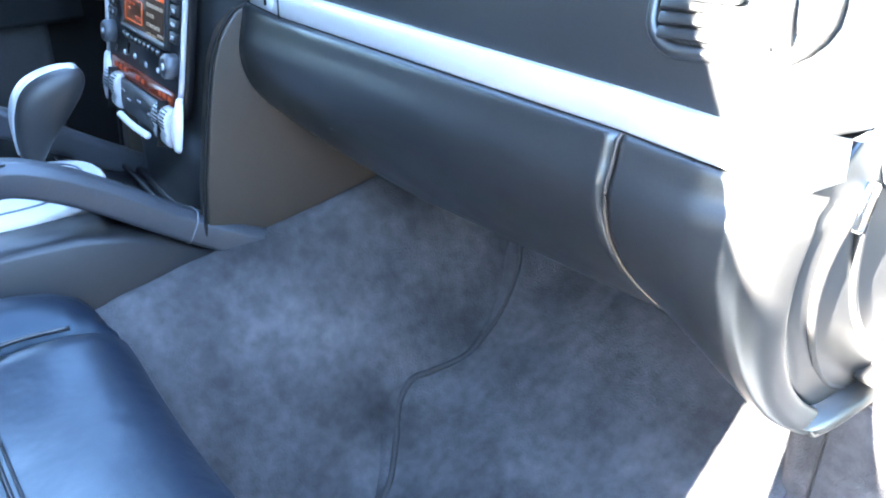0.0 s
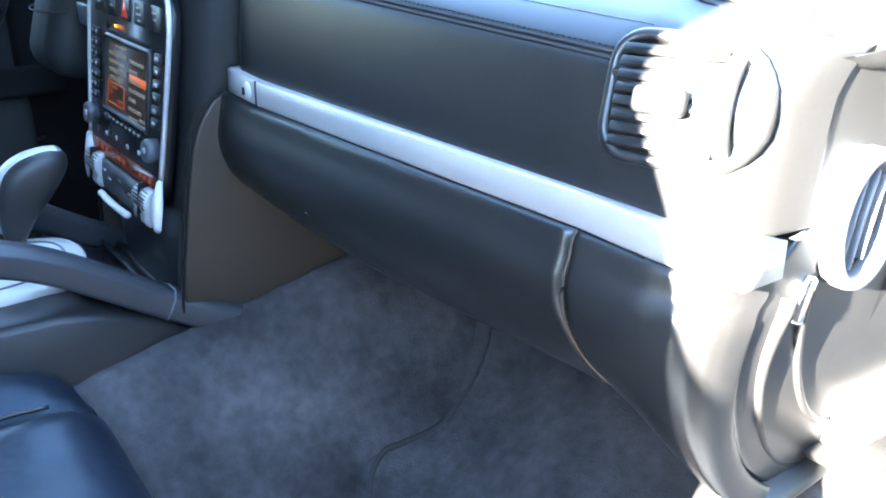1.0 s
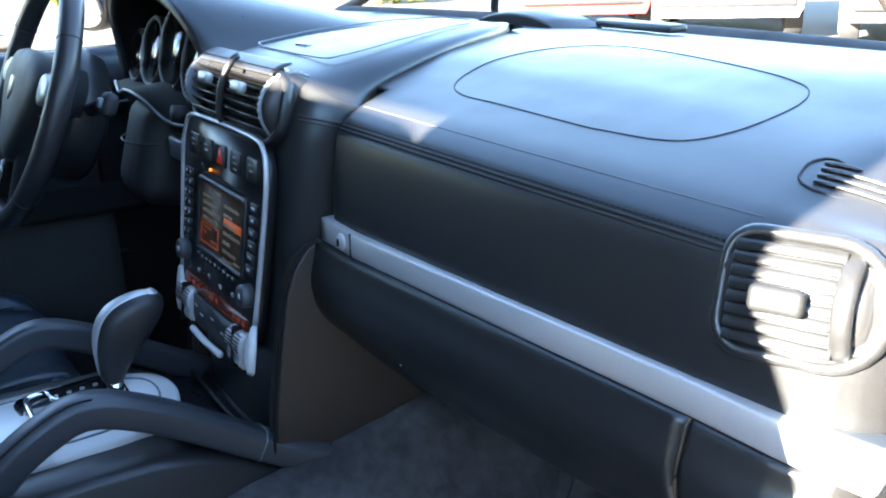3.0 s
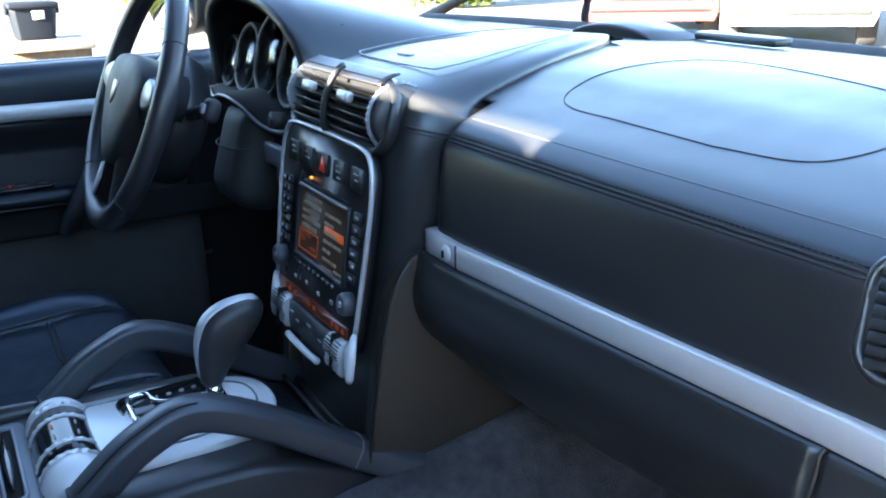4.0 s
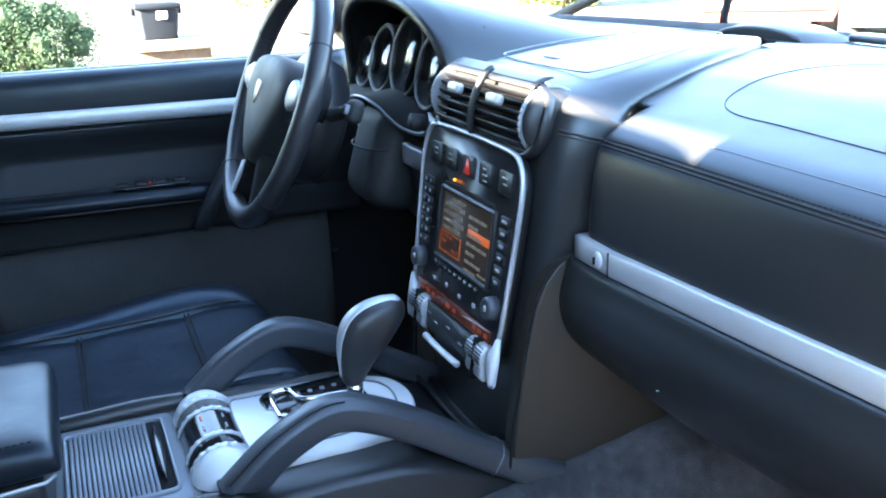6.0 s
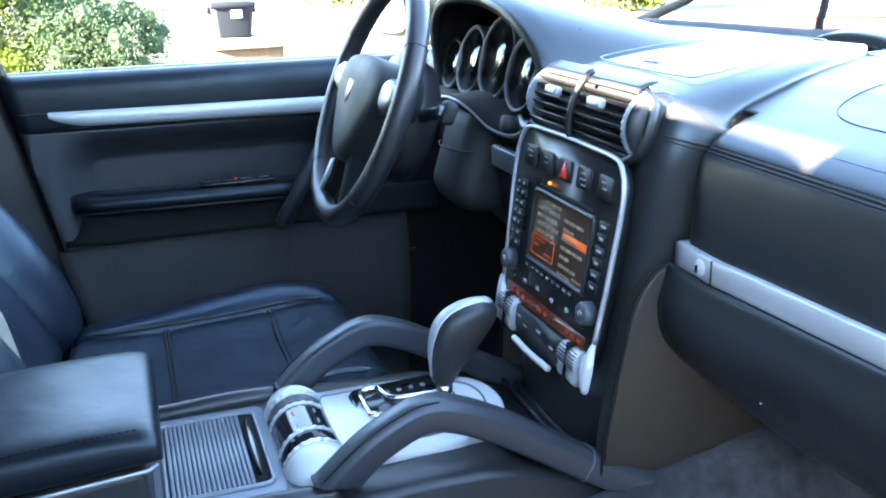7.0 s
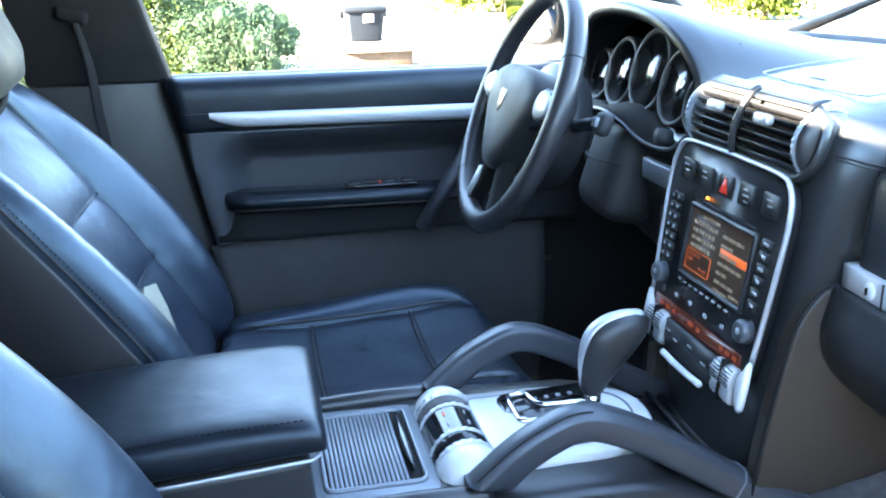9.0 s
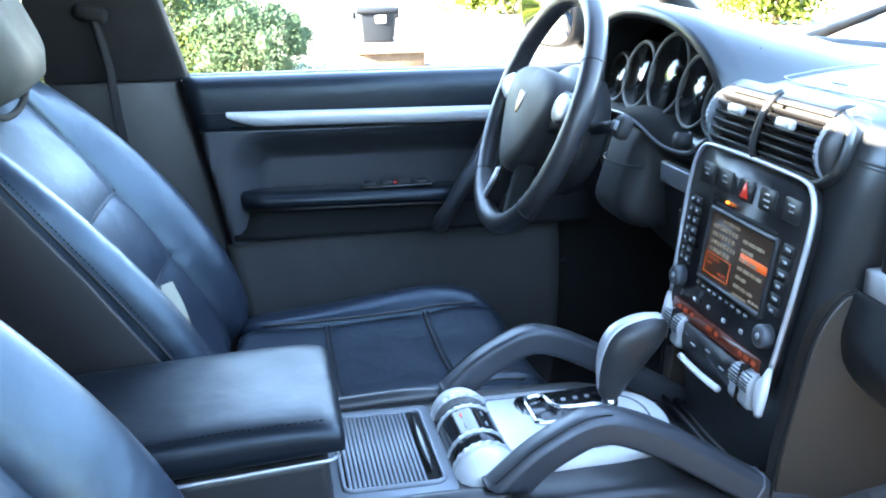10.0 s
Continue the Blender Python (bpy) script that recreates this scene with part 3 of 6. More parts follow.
    ring = basis((0.704, 0.227, 1.030), (0, 1, -0.05), (0.02, 0.27, 1))
    oval = [(0.035 * math.cos(a), 0.047 * math.sin(a)) for a in (2 * math.pi * k / 48 for k in range(48))]
    rv = part("side_outlet", frame_ring(ring @ pose(0, 0, 0.014), oval, 0.0095, 0.018), SATIN, cap, "pale oval ring of the side air outlet")
    part("outlet_throat", plate(ring @ pose(0, 0, 0.0005), [(x * 0.80, y * 0.80) for x, y in oval], 0.006), DARK, rv)
    for k in (-1, 0, 1):
        part("outlet_slat", box(ring @ Vector((k * 0.011, 0, 0.005)), (0.006, 0.002, 0.066 - 0.010 * abs(k)), rot=Euler((radians(-15), 0, 0)).to_matrix(), bevel=0.0006, seg=1), SATIN, rv)
    key = part("airbag_switch", box(face(0.182, 0.985, 0.002), (0.007, 0.012, 0.032), rot=Euler((radians(-22), 0, 0)).to_matrix(), bevel=0.0032, seg=3), CHROME, cap, "small bright key switch")
    part("key_slot", box(face(0.182, 0.985, 0.006), (0.002, 0.004, 0.016), rot=Euler((radians(-22), 0, 0)).to_matrix()), DARK, key)
    return d


def side_vent():
    """The air vent at the passenger end of the dashboard."""
    v = empty("side_air_vent", (0.66, 0.11, 1.07), "black dashboard air vent with slats and thumb wheel", "air vent")
    m = basis((0.6545, 0.1125, 1.111), (1, 0.38, 0), (0, 0.34, 1))
    def outline(w, h, rl, rr):
        """Rounded on both sides, the outer end rounder."""
        pts = []
        for cx, cy, r, a0 in ((w / 2 - rr, h / 2 - rr, rr, 0), (-w / 2 + rl, h / 2 - rl, rl, 90), (-w / 2 + rl, -h / 2 + rl, rl, 180), (w / 2 - rr, -h / 2 + rr, rr, 270)):
            pts += [(cx + r * math.cos(radians(a0 + 15 * k)), cy + r * math.sin(radians(a0 + 15 * k))) for k in range(7)]
        return pts
    part("surround", frame_ring(m @ pose(0, 0, -0.003), outline(0.104, 0.082, 0.023, 0.037), 0.0088, 0.012), DASH, v, "soft black surround")
    part("throat", plate(m @ pose(0, 0, -0.012), outline(0.090, 0.066, 0.016, 0.030), 0.01), DARK, v)
    for k in range(8):
        y = -0.0275 + k * 0.00785
        part("slat", box(m @ Vector((-0.0095, y, -0.002 + 0.003 * math.cos((k - 3.5) * 0.4))), (0.064, 0.0066, 0.0024), rot=m.to_3x3() @ Euler((radians(-12), 0, 0)).to_matrix(), bevel=0.0008, seg=1), DASH, v)
    part("tab", box(m @ Vector((-0.010, -0.002, 0.008)), (0.033, 0.0165, 0.011), rot=m.to_3x3(), bevel=0.0045, seg=3), DASH, v, "sliding louvre tab")
    n = 36
    def disc(rows):
        return loft([[m @ Vector((x, r * math.sin(a), -0.026 + r * math.cos(a))) for a in (2 * math.pi * k / n for k in range(n))] for x, r in rows])
    part("thumb_wheel", disc(((0.020, 0.028), (0.0205, 0.0355), (0.022, 0.0370), (0.029, 0.0370), (0.0315, 0.0358), (0.0325, 0.033), (0.031, 0.030))), DASH, v, "round thumb wheel")
    part("end_cap", disc(((0.028, 0.0295), (0.0335, 0.0285), (0.038, 0.0250), (0.041, 0.018), (0.0425, 0.006))), MATTE, v, "round domed end cap")
    return v


def top_vent():
    v = empty("demist_vent", (0.65, 0.2, 1.14), "slim black demister grille in the dashboard top", "air vent")
    ax = Vector((0.073, 0.030)).normalized()

    def at(u, w, lift):
        return dash_top(0.6440 + u * ax.x - w * ax.y, 0.210 + u * ax.y + w * ax.x, lift)
    def narrow(x, y):
        """The grille narrows to a point towards the car's side."""
        t = min(1.0, max(0.0, (x + 0.047) / 0.105))
        return (x, y if y < 0 else y - 1.62 * t * y)
    edge = [narrow(x, y) for x, y in rounded(0.112, 0.044, 0.017, 6)]
    part("surround", tube([at(x, y, 0.0004) for x, y in edge], 0.0010, 6, closed=True), RUBBER, v, "dark groove round the grille")
    part("throat", sheet(lambda a, b: at(*narrow(-0.047 + 0.094 * a, -0.0155 + 0.031 * b), -0.0022), 24, 6), DARK, v)
    for k in range(4):
        w = -0.0125 + k * 0.0083
        end = 0.036 if w < 0 else -0.047 + 0.105 * min(0.92, (1 - w / 0.0175) / 1.2)
        part("slat", tube([at(x, w, 0.0010) for x in (-0.045 + (end + 0.045) * j / 10 for j in range(11))], 0.0024, 8, flat=0.6, radii=[0.0024] * 9 + [0.002, 0.0008]), DASH, v)
    return v


# ---- centre stack ----
def stack_plane(x=0.0, v=0.0, out=0.0):
    m = basis((0, -0.012, 1.01), (1, 0, 0), (0, 0.15, 1))
    return m @ pose(x, v, out)


def centre_stack():
    c = empty("centre_stack", (0, 0.05, 0.8), "black centre stack with silver-framed screen and controls", "centre console")
    # casing: it rises behind the controls, turns over above the vents and runs back as a leather pod
    rings = []
    for z, hw, y in ((0.765, 0.112, -0.012), (0.80, 0.120, -0.014), (0.86, 0.130, -0.016), (0.90, 0.136, -0.012), (1.0, 0.146, 0.002), (1.06, 0.152, 0.009), (1.10, 0.156, 0.014), (1.135, 0.1605, 0.020)):
        half = [(0, y, z), (hw - 0.042, y + 0.002, z), (hw - 0.020, y + 0.012, z), (hw - 0.006, y + 0.034, z), (hw, y + 0.06, z), (hw - 0.004, y + 0.25, z)]
        rings.append(half)
    rings.append([(0, 0.030, 1.165), (0.118, 0.030, 1.165), (0.139, 0.040, 1.164), (0.153, 0.058, 1.159), (0.1612, 0.084, 1.150), (0.150, 0.24, 1.135)])
    rings.append([(0, 0.036, 1.184), (0.114, 0.038, 1.183), (0.137, 0.048, 1.180), (0.151, 0.066, 1.172), (0.1590, 0.090, 1.160), (0.146, 0.24, 1.138)])
    for y, xe, z in ((0.052, 0.1545, 1.195), (0.075, 0.1500, 1.200), (0.105, 0.1400, 1.205), (0.14, 0.134, 1.209), (0.18, 0.122, 1.213), (0.24, 0.099, 1.217), (0.30, 0.070, 1.219), (0.35, 0.039, 1.218), (0.385, 0.006, 1.213), (0.397, -0.02, 1.206)):
        b = lerp(y, ((0.05, 0.0), (0.12, 1.0)))
        ze = dash_top(max(0.175, xe), max(0.08, y)).z + 0.009
        rings.append([(-0.02, y, z), (xe - 0.058, y, z), (xe - 0.020, y + 0.002 * (1 - b), z - 0.34 * (z - ze)), (xe - 0.003, y + 0.014 * (1 - b), ze + 0.003), (xe + 0.001 + 0.004 * (1 - b), y + 0.034 * (1 - b), ze - 0.008), (xe - 0.016, y + 0.10 * (1 - b), ze - 0.034)])
    full = []
    for r in rings:
        right = [Vector(p) for p in r]
        full.append([Vector((-p.x - (0.03 if p.z > 1.2 and 0 < k else 0), p.y, p.z)) for k, p in reversed(list(enumerate(right[1:], 1)))] + right)
    pod = part("casing", loft(full), DASH, c, "black leather-covered casing and top pod", subsurf=2)
    # welt that joins the leather to the casing's side
    part("casing_seam", tube(smooth_path([(0.1345, 0.0355, 1.158), (0.1500, 0.0500, 1.154), (0.1580, 0.068, 1.150), (0.1615, 0.084, 1.146)], 16), 0.0013, 6), RUBBER, pod)
    part("casing_seam", tube(smooth_path([(0.1350, 0.0350, 1.154), (0.1505, 0.0495, 1.150), (0.1585, 0.067, 1.146), (0.1618, 0.083, 1.142)], 16), 0.0009, 6), RUBBER, pod)
    # silver bezel: an arch with open foot
    half = [(0.118, -0.062), (0.122, -0.02), (0.126, 0.03), (0.128, 0.075), (0.125, 0.10), (0.116, 0.116), (0.10, 0.1235), (0.05, 0.1255), (0, 0.126)]
    pts = half + [(-x, v) for x, v in half[-2::-1]]
    path = smooth_path([(x, v, 0) for x, v in pts], 90)
    bez = bmesh.new()
    rr = []
    for i, p in enumerate(path):
        a, b = path[max(0, i - 1)], path[min(len(path) - 1, i + 1)]
        t = (b - a).normalized()
        nrm = Vector((-t.y, t.x, 0))
        rr.append([stack_plane() @ (p + nrm * o + Vector((0, 0, z))) for o, z in ((-0.0021, -0.0012), (-0.0021, 0.0016), (-0.0012, 0.0032), (0.0012, 0.0032), (0.0021, 0.0016), (0.0021, -0.0012))])
    part("bezel", loft(rr, bm=bez), SILVER, c, "satin silver bezel")
    inner = [(x * 0.983, v - 0.002) for x, v in pts] + [(-0.113, -0.085), (0.113, -0.085)]
    panel = part("control_panel", plate(stack_plane(0, 0, 0.0), inner, 0.012), PANEL, c, "black control panel")
    # switches in the top row
    for k, x in enumerate((-0.088, -0.045, 0.0, 0.045, 0.092)):
        sw = part("switch", plate(stack_plane(x, 0.092, 0.0022), rounded(0.031, 0.024, 0.003, 3), 0.005, edge=0.0008), KEYCAP, panel)
        if k == 2:
            part("hazard_triangle", plate(stack_plane(x, 0.091, 0.0030), [(-0.0085, -0.0075), (0.0085, -0.0075), (0, 0.0095)], 0.001), HAZARD, sw, "red warning triangle")
        else:
            for j in range(3 if k == 3 else 2):
                part("mark", plate(stack_plane(x + 0.002 * (j - 1), 0.097 - 0.006 * j, 0.0028), rounded(0.012 - 0.003 * ((k + j) % 2), 0.0016, 0.0006, 2), 0.001), WHITE, sw)
    # screen in a recess, with its slot above
    part("disc_slot", plate(stack_plane(0.010, 0.0625, 0.002), rounded(0.130, 0.007, 0.003, 3), 0.004), DARK, panel)
    part("indicator", plate(stack_plane(-0.032, 0.0705, 0.002), [(0.0022 * math.cos(a), 0.0016 * math.sin(a)) for a in (2 * math.pi * k / 10 for k in range(10))], 0.002), LAMP, panel, "lit orange indicator")
    part("screen_surround", frame_ring(stack_plane(0.011, 0.018, 0.005), rounded(0.146, 0.086, 0.006, 3), 0.006, 0.006), PLASTIC, panel)
    scr = part("screen", plate(stack_plane(0.011, 0.018, 0.0015), rounded(0.135, 0.075, 0.003, 2), 0.004), SCREEN, panel, "lit brownish display screen")
    rng = random.Random(3)
    bars = bmesh.new()
    def words(x, end, v, h, lo, hi, gap):
        while x < end:
            w = min(rng.uniform(lo, hi), end - x + 0.002)
            plate(stack_plane(x + w / 2, v, 0.0022), rounded(w, h, 0.0006, 1), 0.0008, bm=bars)
            x += w + gap
    # a heading, four rows of letter groups on one side, a list of words on the other
    words(-0.030, 0.006, 0.0495, 0.0034, 0.008, 0.016, 0.0022)
    for r in range(4):
        words(-0.049, 0.004 - 0.006 * (r == 3), 0.0410 - 0.0088 * r, 0.0046, 0.0034, 0.0062, 0.0026)
    for r in range(7):
        words(0.018, (0.060, 0.044, 0.052, 0.066, 0.038, 0.056, 0.046)[r], 0.0405 - 0.0098 * r, 0.0036, 0.007, 0.016, 0.0020)
    words(0.052, 0.074, -0.0150, 0.0030, 0.004, 0.006, 0.0016)
    part("screen_lettering", bars, TEXT, scr, "pale unreadable lettering bars", smooth=False)
    part("screen_highlight", plate(stack_plane(0.0475, 0.0232, 0.0019), rounded(0.058, 0.0088, 0.001, 2), 0.0008), ORANGE, scr, "orange highlighted menu row")
    part("screen_window", frame_ring(stack_plane(-0.024, -0.0020, 0.0024), rounded(0.056, 0.0235, 0.001, 1), 0.0007, 0.0006), ORANGE, scr, "thin orange box outline")
    extra = bmesh.new()
    for x, v, w in ((-0.040, 0.0045, 0.014), (-0.026, 0.0045, 0.008), (-0.042, -0.0015, 0.010), (-0.016, -0.0080, 0.007), (-0.006, -0.0080, 0.008)):
        plate(stack_plane(x, v, 0.0024), rounded(w, 0.0028, 0.0006, 1), 0.0008, bm=extra)
    part("screen_readout", extra, DIMORANGE, scr, "dim orange readout bars", smooth=False)
    # number keys, function keys, soft keys
    for r in range(7):
        for k in range(2):
            kk = part("key", plate(stack_plane(-0.108 + k * 0.0145, 0.057 - r * 0.0118, 0.003), rounded(0.012, 0.0092, 0.002, 2), 0.004, edge=0.001), KEYCAP, panel)
            part("mark", plate(stack_plane(-0.108 + k * 0.0145, 0.057 - r * 0.0118, 0.0035), rounded(0.0045, 0.0038, 0.001, 2), 0.0006), WHITE, kk)
    for r in range(6):
        kk = part("key", plate(stack_plane(0.1025 - 0.0008 * r, 0.055 - r * 0.0128, 0.003), rounded(0.020, 0.0105, 0.002, 2), 0.004, edge=0.001), KEYCAP, panel)
        part("mark", plate(stack_plane(0.1025 - 0.0008 * r, 0.055 - r * 0.0128, 0.0035), rounded(0.010 - 0.002 * (r % 2), 0.0034, 0.0012, 2), 0.0006), WHITE, kk)
    for k in range(9):
        kk = part("key", plate(stack_plane(-0.055 + k * 0.0138, -0.0315, 0.003), rounded(0.011, 0.0072, 0.0015, 2), 0.004, edge=0.001), KEYCAP, panel)
        part("mark", plate(stack_plane(-0.055 + k * 0.0138, -0.0302, 0.0035), rounded(0.007, 0.002, 0.0006, 2), 0.0006), WHITE, kk)
    for x in (-0.100, 0.0995):
        n = 24
        rings = [[stack_plane(x, -0.036, z) @ Vector((r * math.cos(a), r * math.sin(a), 0)) for a in (2 * math.pi * k / n for k in range(n))] for z, r in ((0.0, 0.0125), (0.010, 0.0120), (0.0125, 0.0105), (0.0122, 0.006), (0.0120, 0.001))]
        kb = part("knob", loft(rings), KNOBGREY, panel, "round grey-black rotary knob")
        part("mark", plate(stack_plane(x, -0.036, 0.0132), [(0.0035 * math.cos(a), 0.0035 * math.sin(a)) for a in (2 * math.pi * k / 12 for k in range(12))], 0.001), WHITE, kb)
    for x, v in ((-0.06, -0.052), (-0.025, -0.05), (0.012, -0.052), (0.05, -0.05)):
        part("mark", plate(stack_plane(x, v, 0.001), rounded(0.007, 0.005, 0.001, 2), 0.001), WHITE, panel)
    # climate display and its controls
    part("climate_display", plate(stack_plane(-0.004, -0.0705, 0.0015), rounded(0.205, 0.0155, 0.003, 3), 0.002), REDGLASS, panel, "dim red climate display")
    for x, w in ((-0.088, 0.010), (-0.072, 0.012), (-0.055, 0.008), (-0.012, 0.016), (0.006, 0.010), (0.060, 0.009), (0.073, 0.012), (0.088, 0.010)):
        part("climate_readout", plate(stack_plane(x, -0.0705, 0.0022), rounded(w * 0.8, 0.0046, 0.001, 1), 0.0008), DIMORANGE, panel, "glowing orange readout bar", smooth=False)
    low = part("climate_panel", plate(stack_plane(0, -0.098, 0.004), rounded(0.150, 0.034, 0.008, 4, 0.8), 0.016, edge=0.003), PLASTIC, c, "black lower control pod")
    for k, x in enumerate((-0.055, -0.035, 0.0, 0.035, 0.055)):
        part("mark", plate(stack_plane(x, -0.093 - 0.006 * (k % 2), 0.0046), rounded(0.011, 0.0025, 0.0008, 2), 0.0008), WHITE, low)
    part("grip_bar", tube([stack_plane(x, -0.1175 - 0.002 * math.cos(x * 30), 0.010) @ Vector((0, 0, 0)) for x in (-0.047 + 0.094 * k / 16 for k in range(17))], 0.0038, 10), LITSILVER, low, "silver grip bar")
    for sx in (-1, 1):
        outer = [(0.1195, -0.060), (0.1145, -0.070), (0.1055, -0.080), (0.1050, -0.098), (0.109, -0.110), (0.116, -0.118), (0.1205, -0.113), (0.122, -0.09)]
        cx, cv = 0.115, -0.092
        foot = part("bezel_foot", loft([[stack_plane() @ Vector((sx * (cx + (x - cx) * k), cv + (v - cv) * k, z)) for x, v in outer] for z, k in ((-0.0005, 1.0), (0.002, 1.0), (0.0058, 0.90), (0.0074, 0.6), (0.0076, 0.1))]), LITSILVER, c, "pale silver bezel foot")
        part("roller_gap", box(stack_plane(sx * 0.0833, -0.096, 0.006) @ Vector((0, 0, 0)), (0.0022, 0.046, 0.012), rot=stack_plane().to_3x3()), DARK, foot)
        prof = [(-0.076, -0.002), (-0.0775, 0.006), (-0.081, 0.0105), (-0.087, 0.0128), (-0.094, 0.0128), (-0.0995, 0.0105), (-0.103, 0.0088), (-0.107, 0.0100), (-0.112, 0.0090), (-0.116, 0.005), (-0.117, -0.002)]
        for xr in (0.0935, 0.0728):
            mid = -0.0965
            rings = [[stack_plane(sx * xr + w, 0, 0) @ Vector((0, mid + (v - mid) * k, o * k)) for v, o in prof] for w, k in ((-0.0094, 0.82), (-0.0086, 0.95), (-0.007, 1.0), (0.007, 1.0), (0.0086, 0.95), (0.0094, 0.82))]
            ro = part("roller", loft(rings), SILVER, foot, "pale silver thumb roller")
            ribs = bmesh.new()
            for v, o in ((-0.0795, 0.0092), (-0.0825, 0.0113), (-0.0860, 0.0126), (-0.0895, 0.0130), (-0.0930, 0.0129), (-0.0960, 0.0123)):
                tube([stack_plane(sx * xr + w, v, o) @ Vector((0, 0, 0)) for w in (-0.0095, 0.0, 0.0095)], 0.0008, 5, bm=ribs)
            ro["label"] = "pale silver thumb roller with fine dark ribs"
            part("rib_lines", ribs, PLASTIC, foot)
    # grey side panels towards both footwells, browned for warm bounced light
    for sx in (-1, 1):
        prof = [(-0.024, 0.800), (-0.020, 0.86), (-0.010, 0.93), (0.0, 0.985), (0.010, 1.010), (0.026, 1.030), (0.046, 1.036), (0.32, 1.03), (0.32, 0.780)]
        x0 = [0.124 + 0.05 * (z - 0.77) for _, z in prof]
        part("side_panel", loft([[Vector((sx * (x + dx), y + 0.004, z)) for (y, z), x in zip(prof, x0)] for dx in (-0.01, 0.010, 0.013)]), GREY, c, "grey plastic side panel, warm bounced light put into its colour", bevel=0.003)
        part("side_gap", tube(smooth_path([(sx * (x + 0.012), y + 0.002, z) for (y, z), x in list(zip(prof, x0))[:7]], 40), 0.0018, 8), DARK, c)
    # pale inlay in the pod's top
    def pod_top(a, b):
        return Vector((a, b, float(np.interp(b, (0.045, 0.10, 0.18, 0.27, 0.34, 0.39), (1.1955, 1.2050, 1.2136, 1.2186, 1.2192, 1.212))) + 0.0004))
    part("pod_seam", line_on(pod_top, [(0.02, 0.088), (0.080, 0.090), (0.096, 0.100), (0.088, 0.15), (0.064, 0.215), (0.022, 0.30), (-0.03, 0.345), (-0.09, 0.33), (-0.115, 0.2), (-0.115, 0.115), (-0.09, 0.092)], 0.0010, 100, closed=True), SATIN, pod, "pale inlay seam")
    part("pod_sensor", plate(basis((-0.03, 0.12, 1.2085), (1, 0, 0), (0, 1, 0.06)), rounded(0.030, 0.010, 0.003, 3), 0.003), SILVER, pod, "small bright badge strip")
    return c


def centre_vents():
    v = empty("centre_air_vents", (0, 0.02, 1.14), "pair of black centre air vents with silver tabs", "air vent")
    m = basis((0, 0.020, 1.170), (1, 0, 0), (0, 0.30, 1))
    part("surround", frame_ring(m @ pose(0, -0.0045, -0.002), rounded(0.262, 0.078, 0.034, 8), 0.006, 0.012), DASH, v)
    part("throat", plate(m @ pose(0, -0.003, -0.010), rounded(0.225, 0.058, 0.012, 5), 0.01), DARK, v)
    for sx in (-1, 1):
        for k in range(6):
            y = -0.031 + k * 0.0095
            part("slat", box(m @ Vector((sx * 0.055, y, 0.003 - 4.0 * y * y)), (0.103, 0.0110, 0.0022), rot=m.to_3x3() @ Euler((radians(62), 0, 0)).to_matrix(), bevel=0.0008, seg=1), PANEL, v)
        part("tab", box(m @ Vector((sx * 0.050, 0.006, 0.013)), (0.027, 0.011, 0.010), rot=m.to_3x3(), bevel=0.003), SILVER, v, "silver louvre tab")
        n = 72
        rings = [[m @ Vector((sx * x, -0.002 + (r + (0.0010 if k % 2 and 0 < j < 4 else 0)) * math.sin(2 * math.pi * k / n), -0.022 + (r + (0.0010 if k % 2 and 0 < j < 4 else 0)) * math.cos(2 * math.pi * k / n))) for k in range(n)] for j, (x, r) in enumerate(((0.1085, 0.030), (0.1090, 0.0345), (0.1098, 0.0355), (0.1132, 0.0355), (0.1140, 0.0342)))]
        part("thumb_wheel", loft(rings), SATIN, v, "ribbed bright thumb wheel", smooth=False)
        rings = [[m @ Vector((sx * x, -0.002 + r * math.sin(2 * math.pi * k / n), -0.022 + r * math.cos(2 * math.pi * k / n))) for k in range(n)] for x, r in ((0.114, 0.0335), (0.1175, 0.0325), (0.122, 0.028), (0.1245, 0.020), (0.1255, 0.007))]
        part("end_cap", loft(rings), MATTE, v, "round black end cap")
    part("divider", tube([m @ Vector((0.002 + 0.004 * math.sin(t), 0.037 * math.sin(t), 0.014 * math.cos(t) - 0.001)) for t in (-1.4 + 2.8 * k / 14 for k in range(15))], 0.0038, 8), PLASTIC, v)
    cover = part("top_cover", sheet(lambda a, b: m @ Vector((-0.107 + 0.214 * a, 0.0245 + 0.0165 * b, 0.0045 - 0.006 * b - 0.013 * b * b)), 20, 8), PLASTIC, v, "curved plastic top of the vents", solid=0.002)
    part("cover_line", tube([m @ Vector((x, 0.0310, 0.0006)) for x in (-0.105 + 0.21 * j / 12 for j in range(13))], 0.0006, 6), RUBBER, cover)
    return v


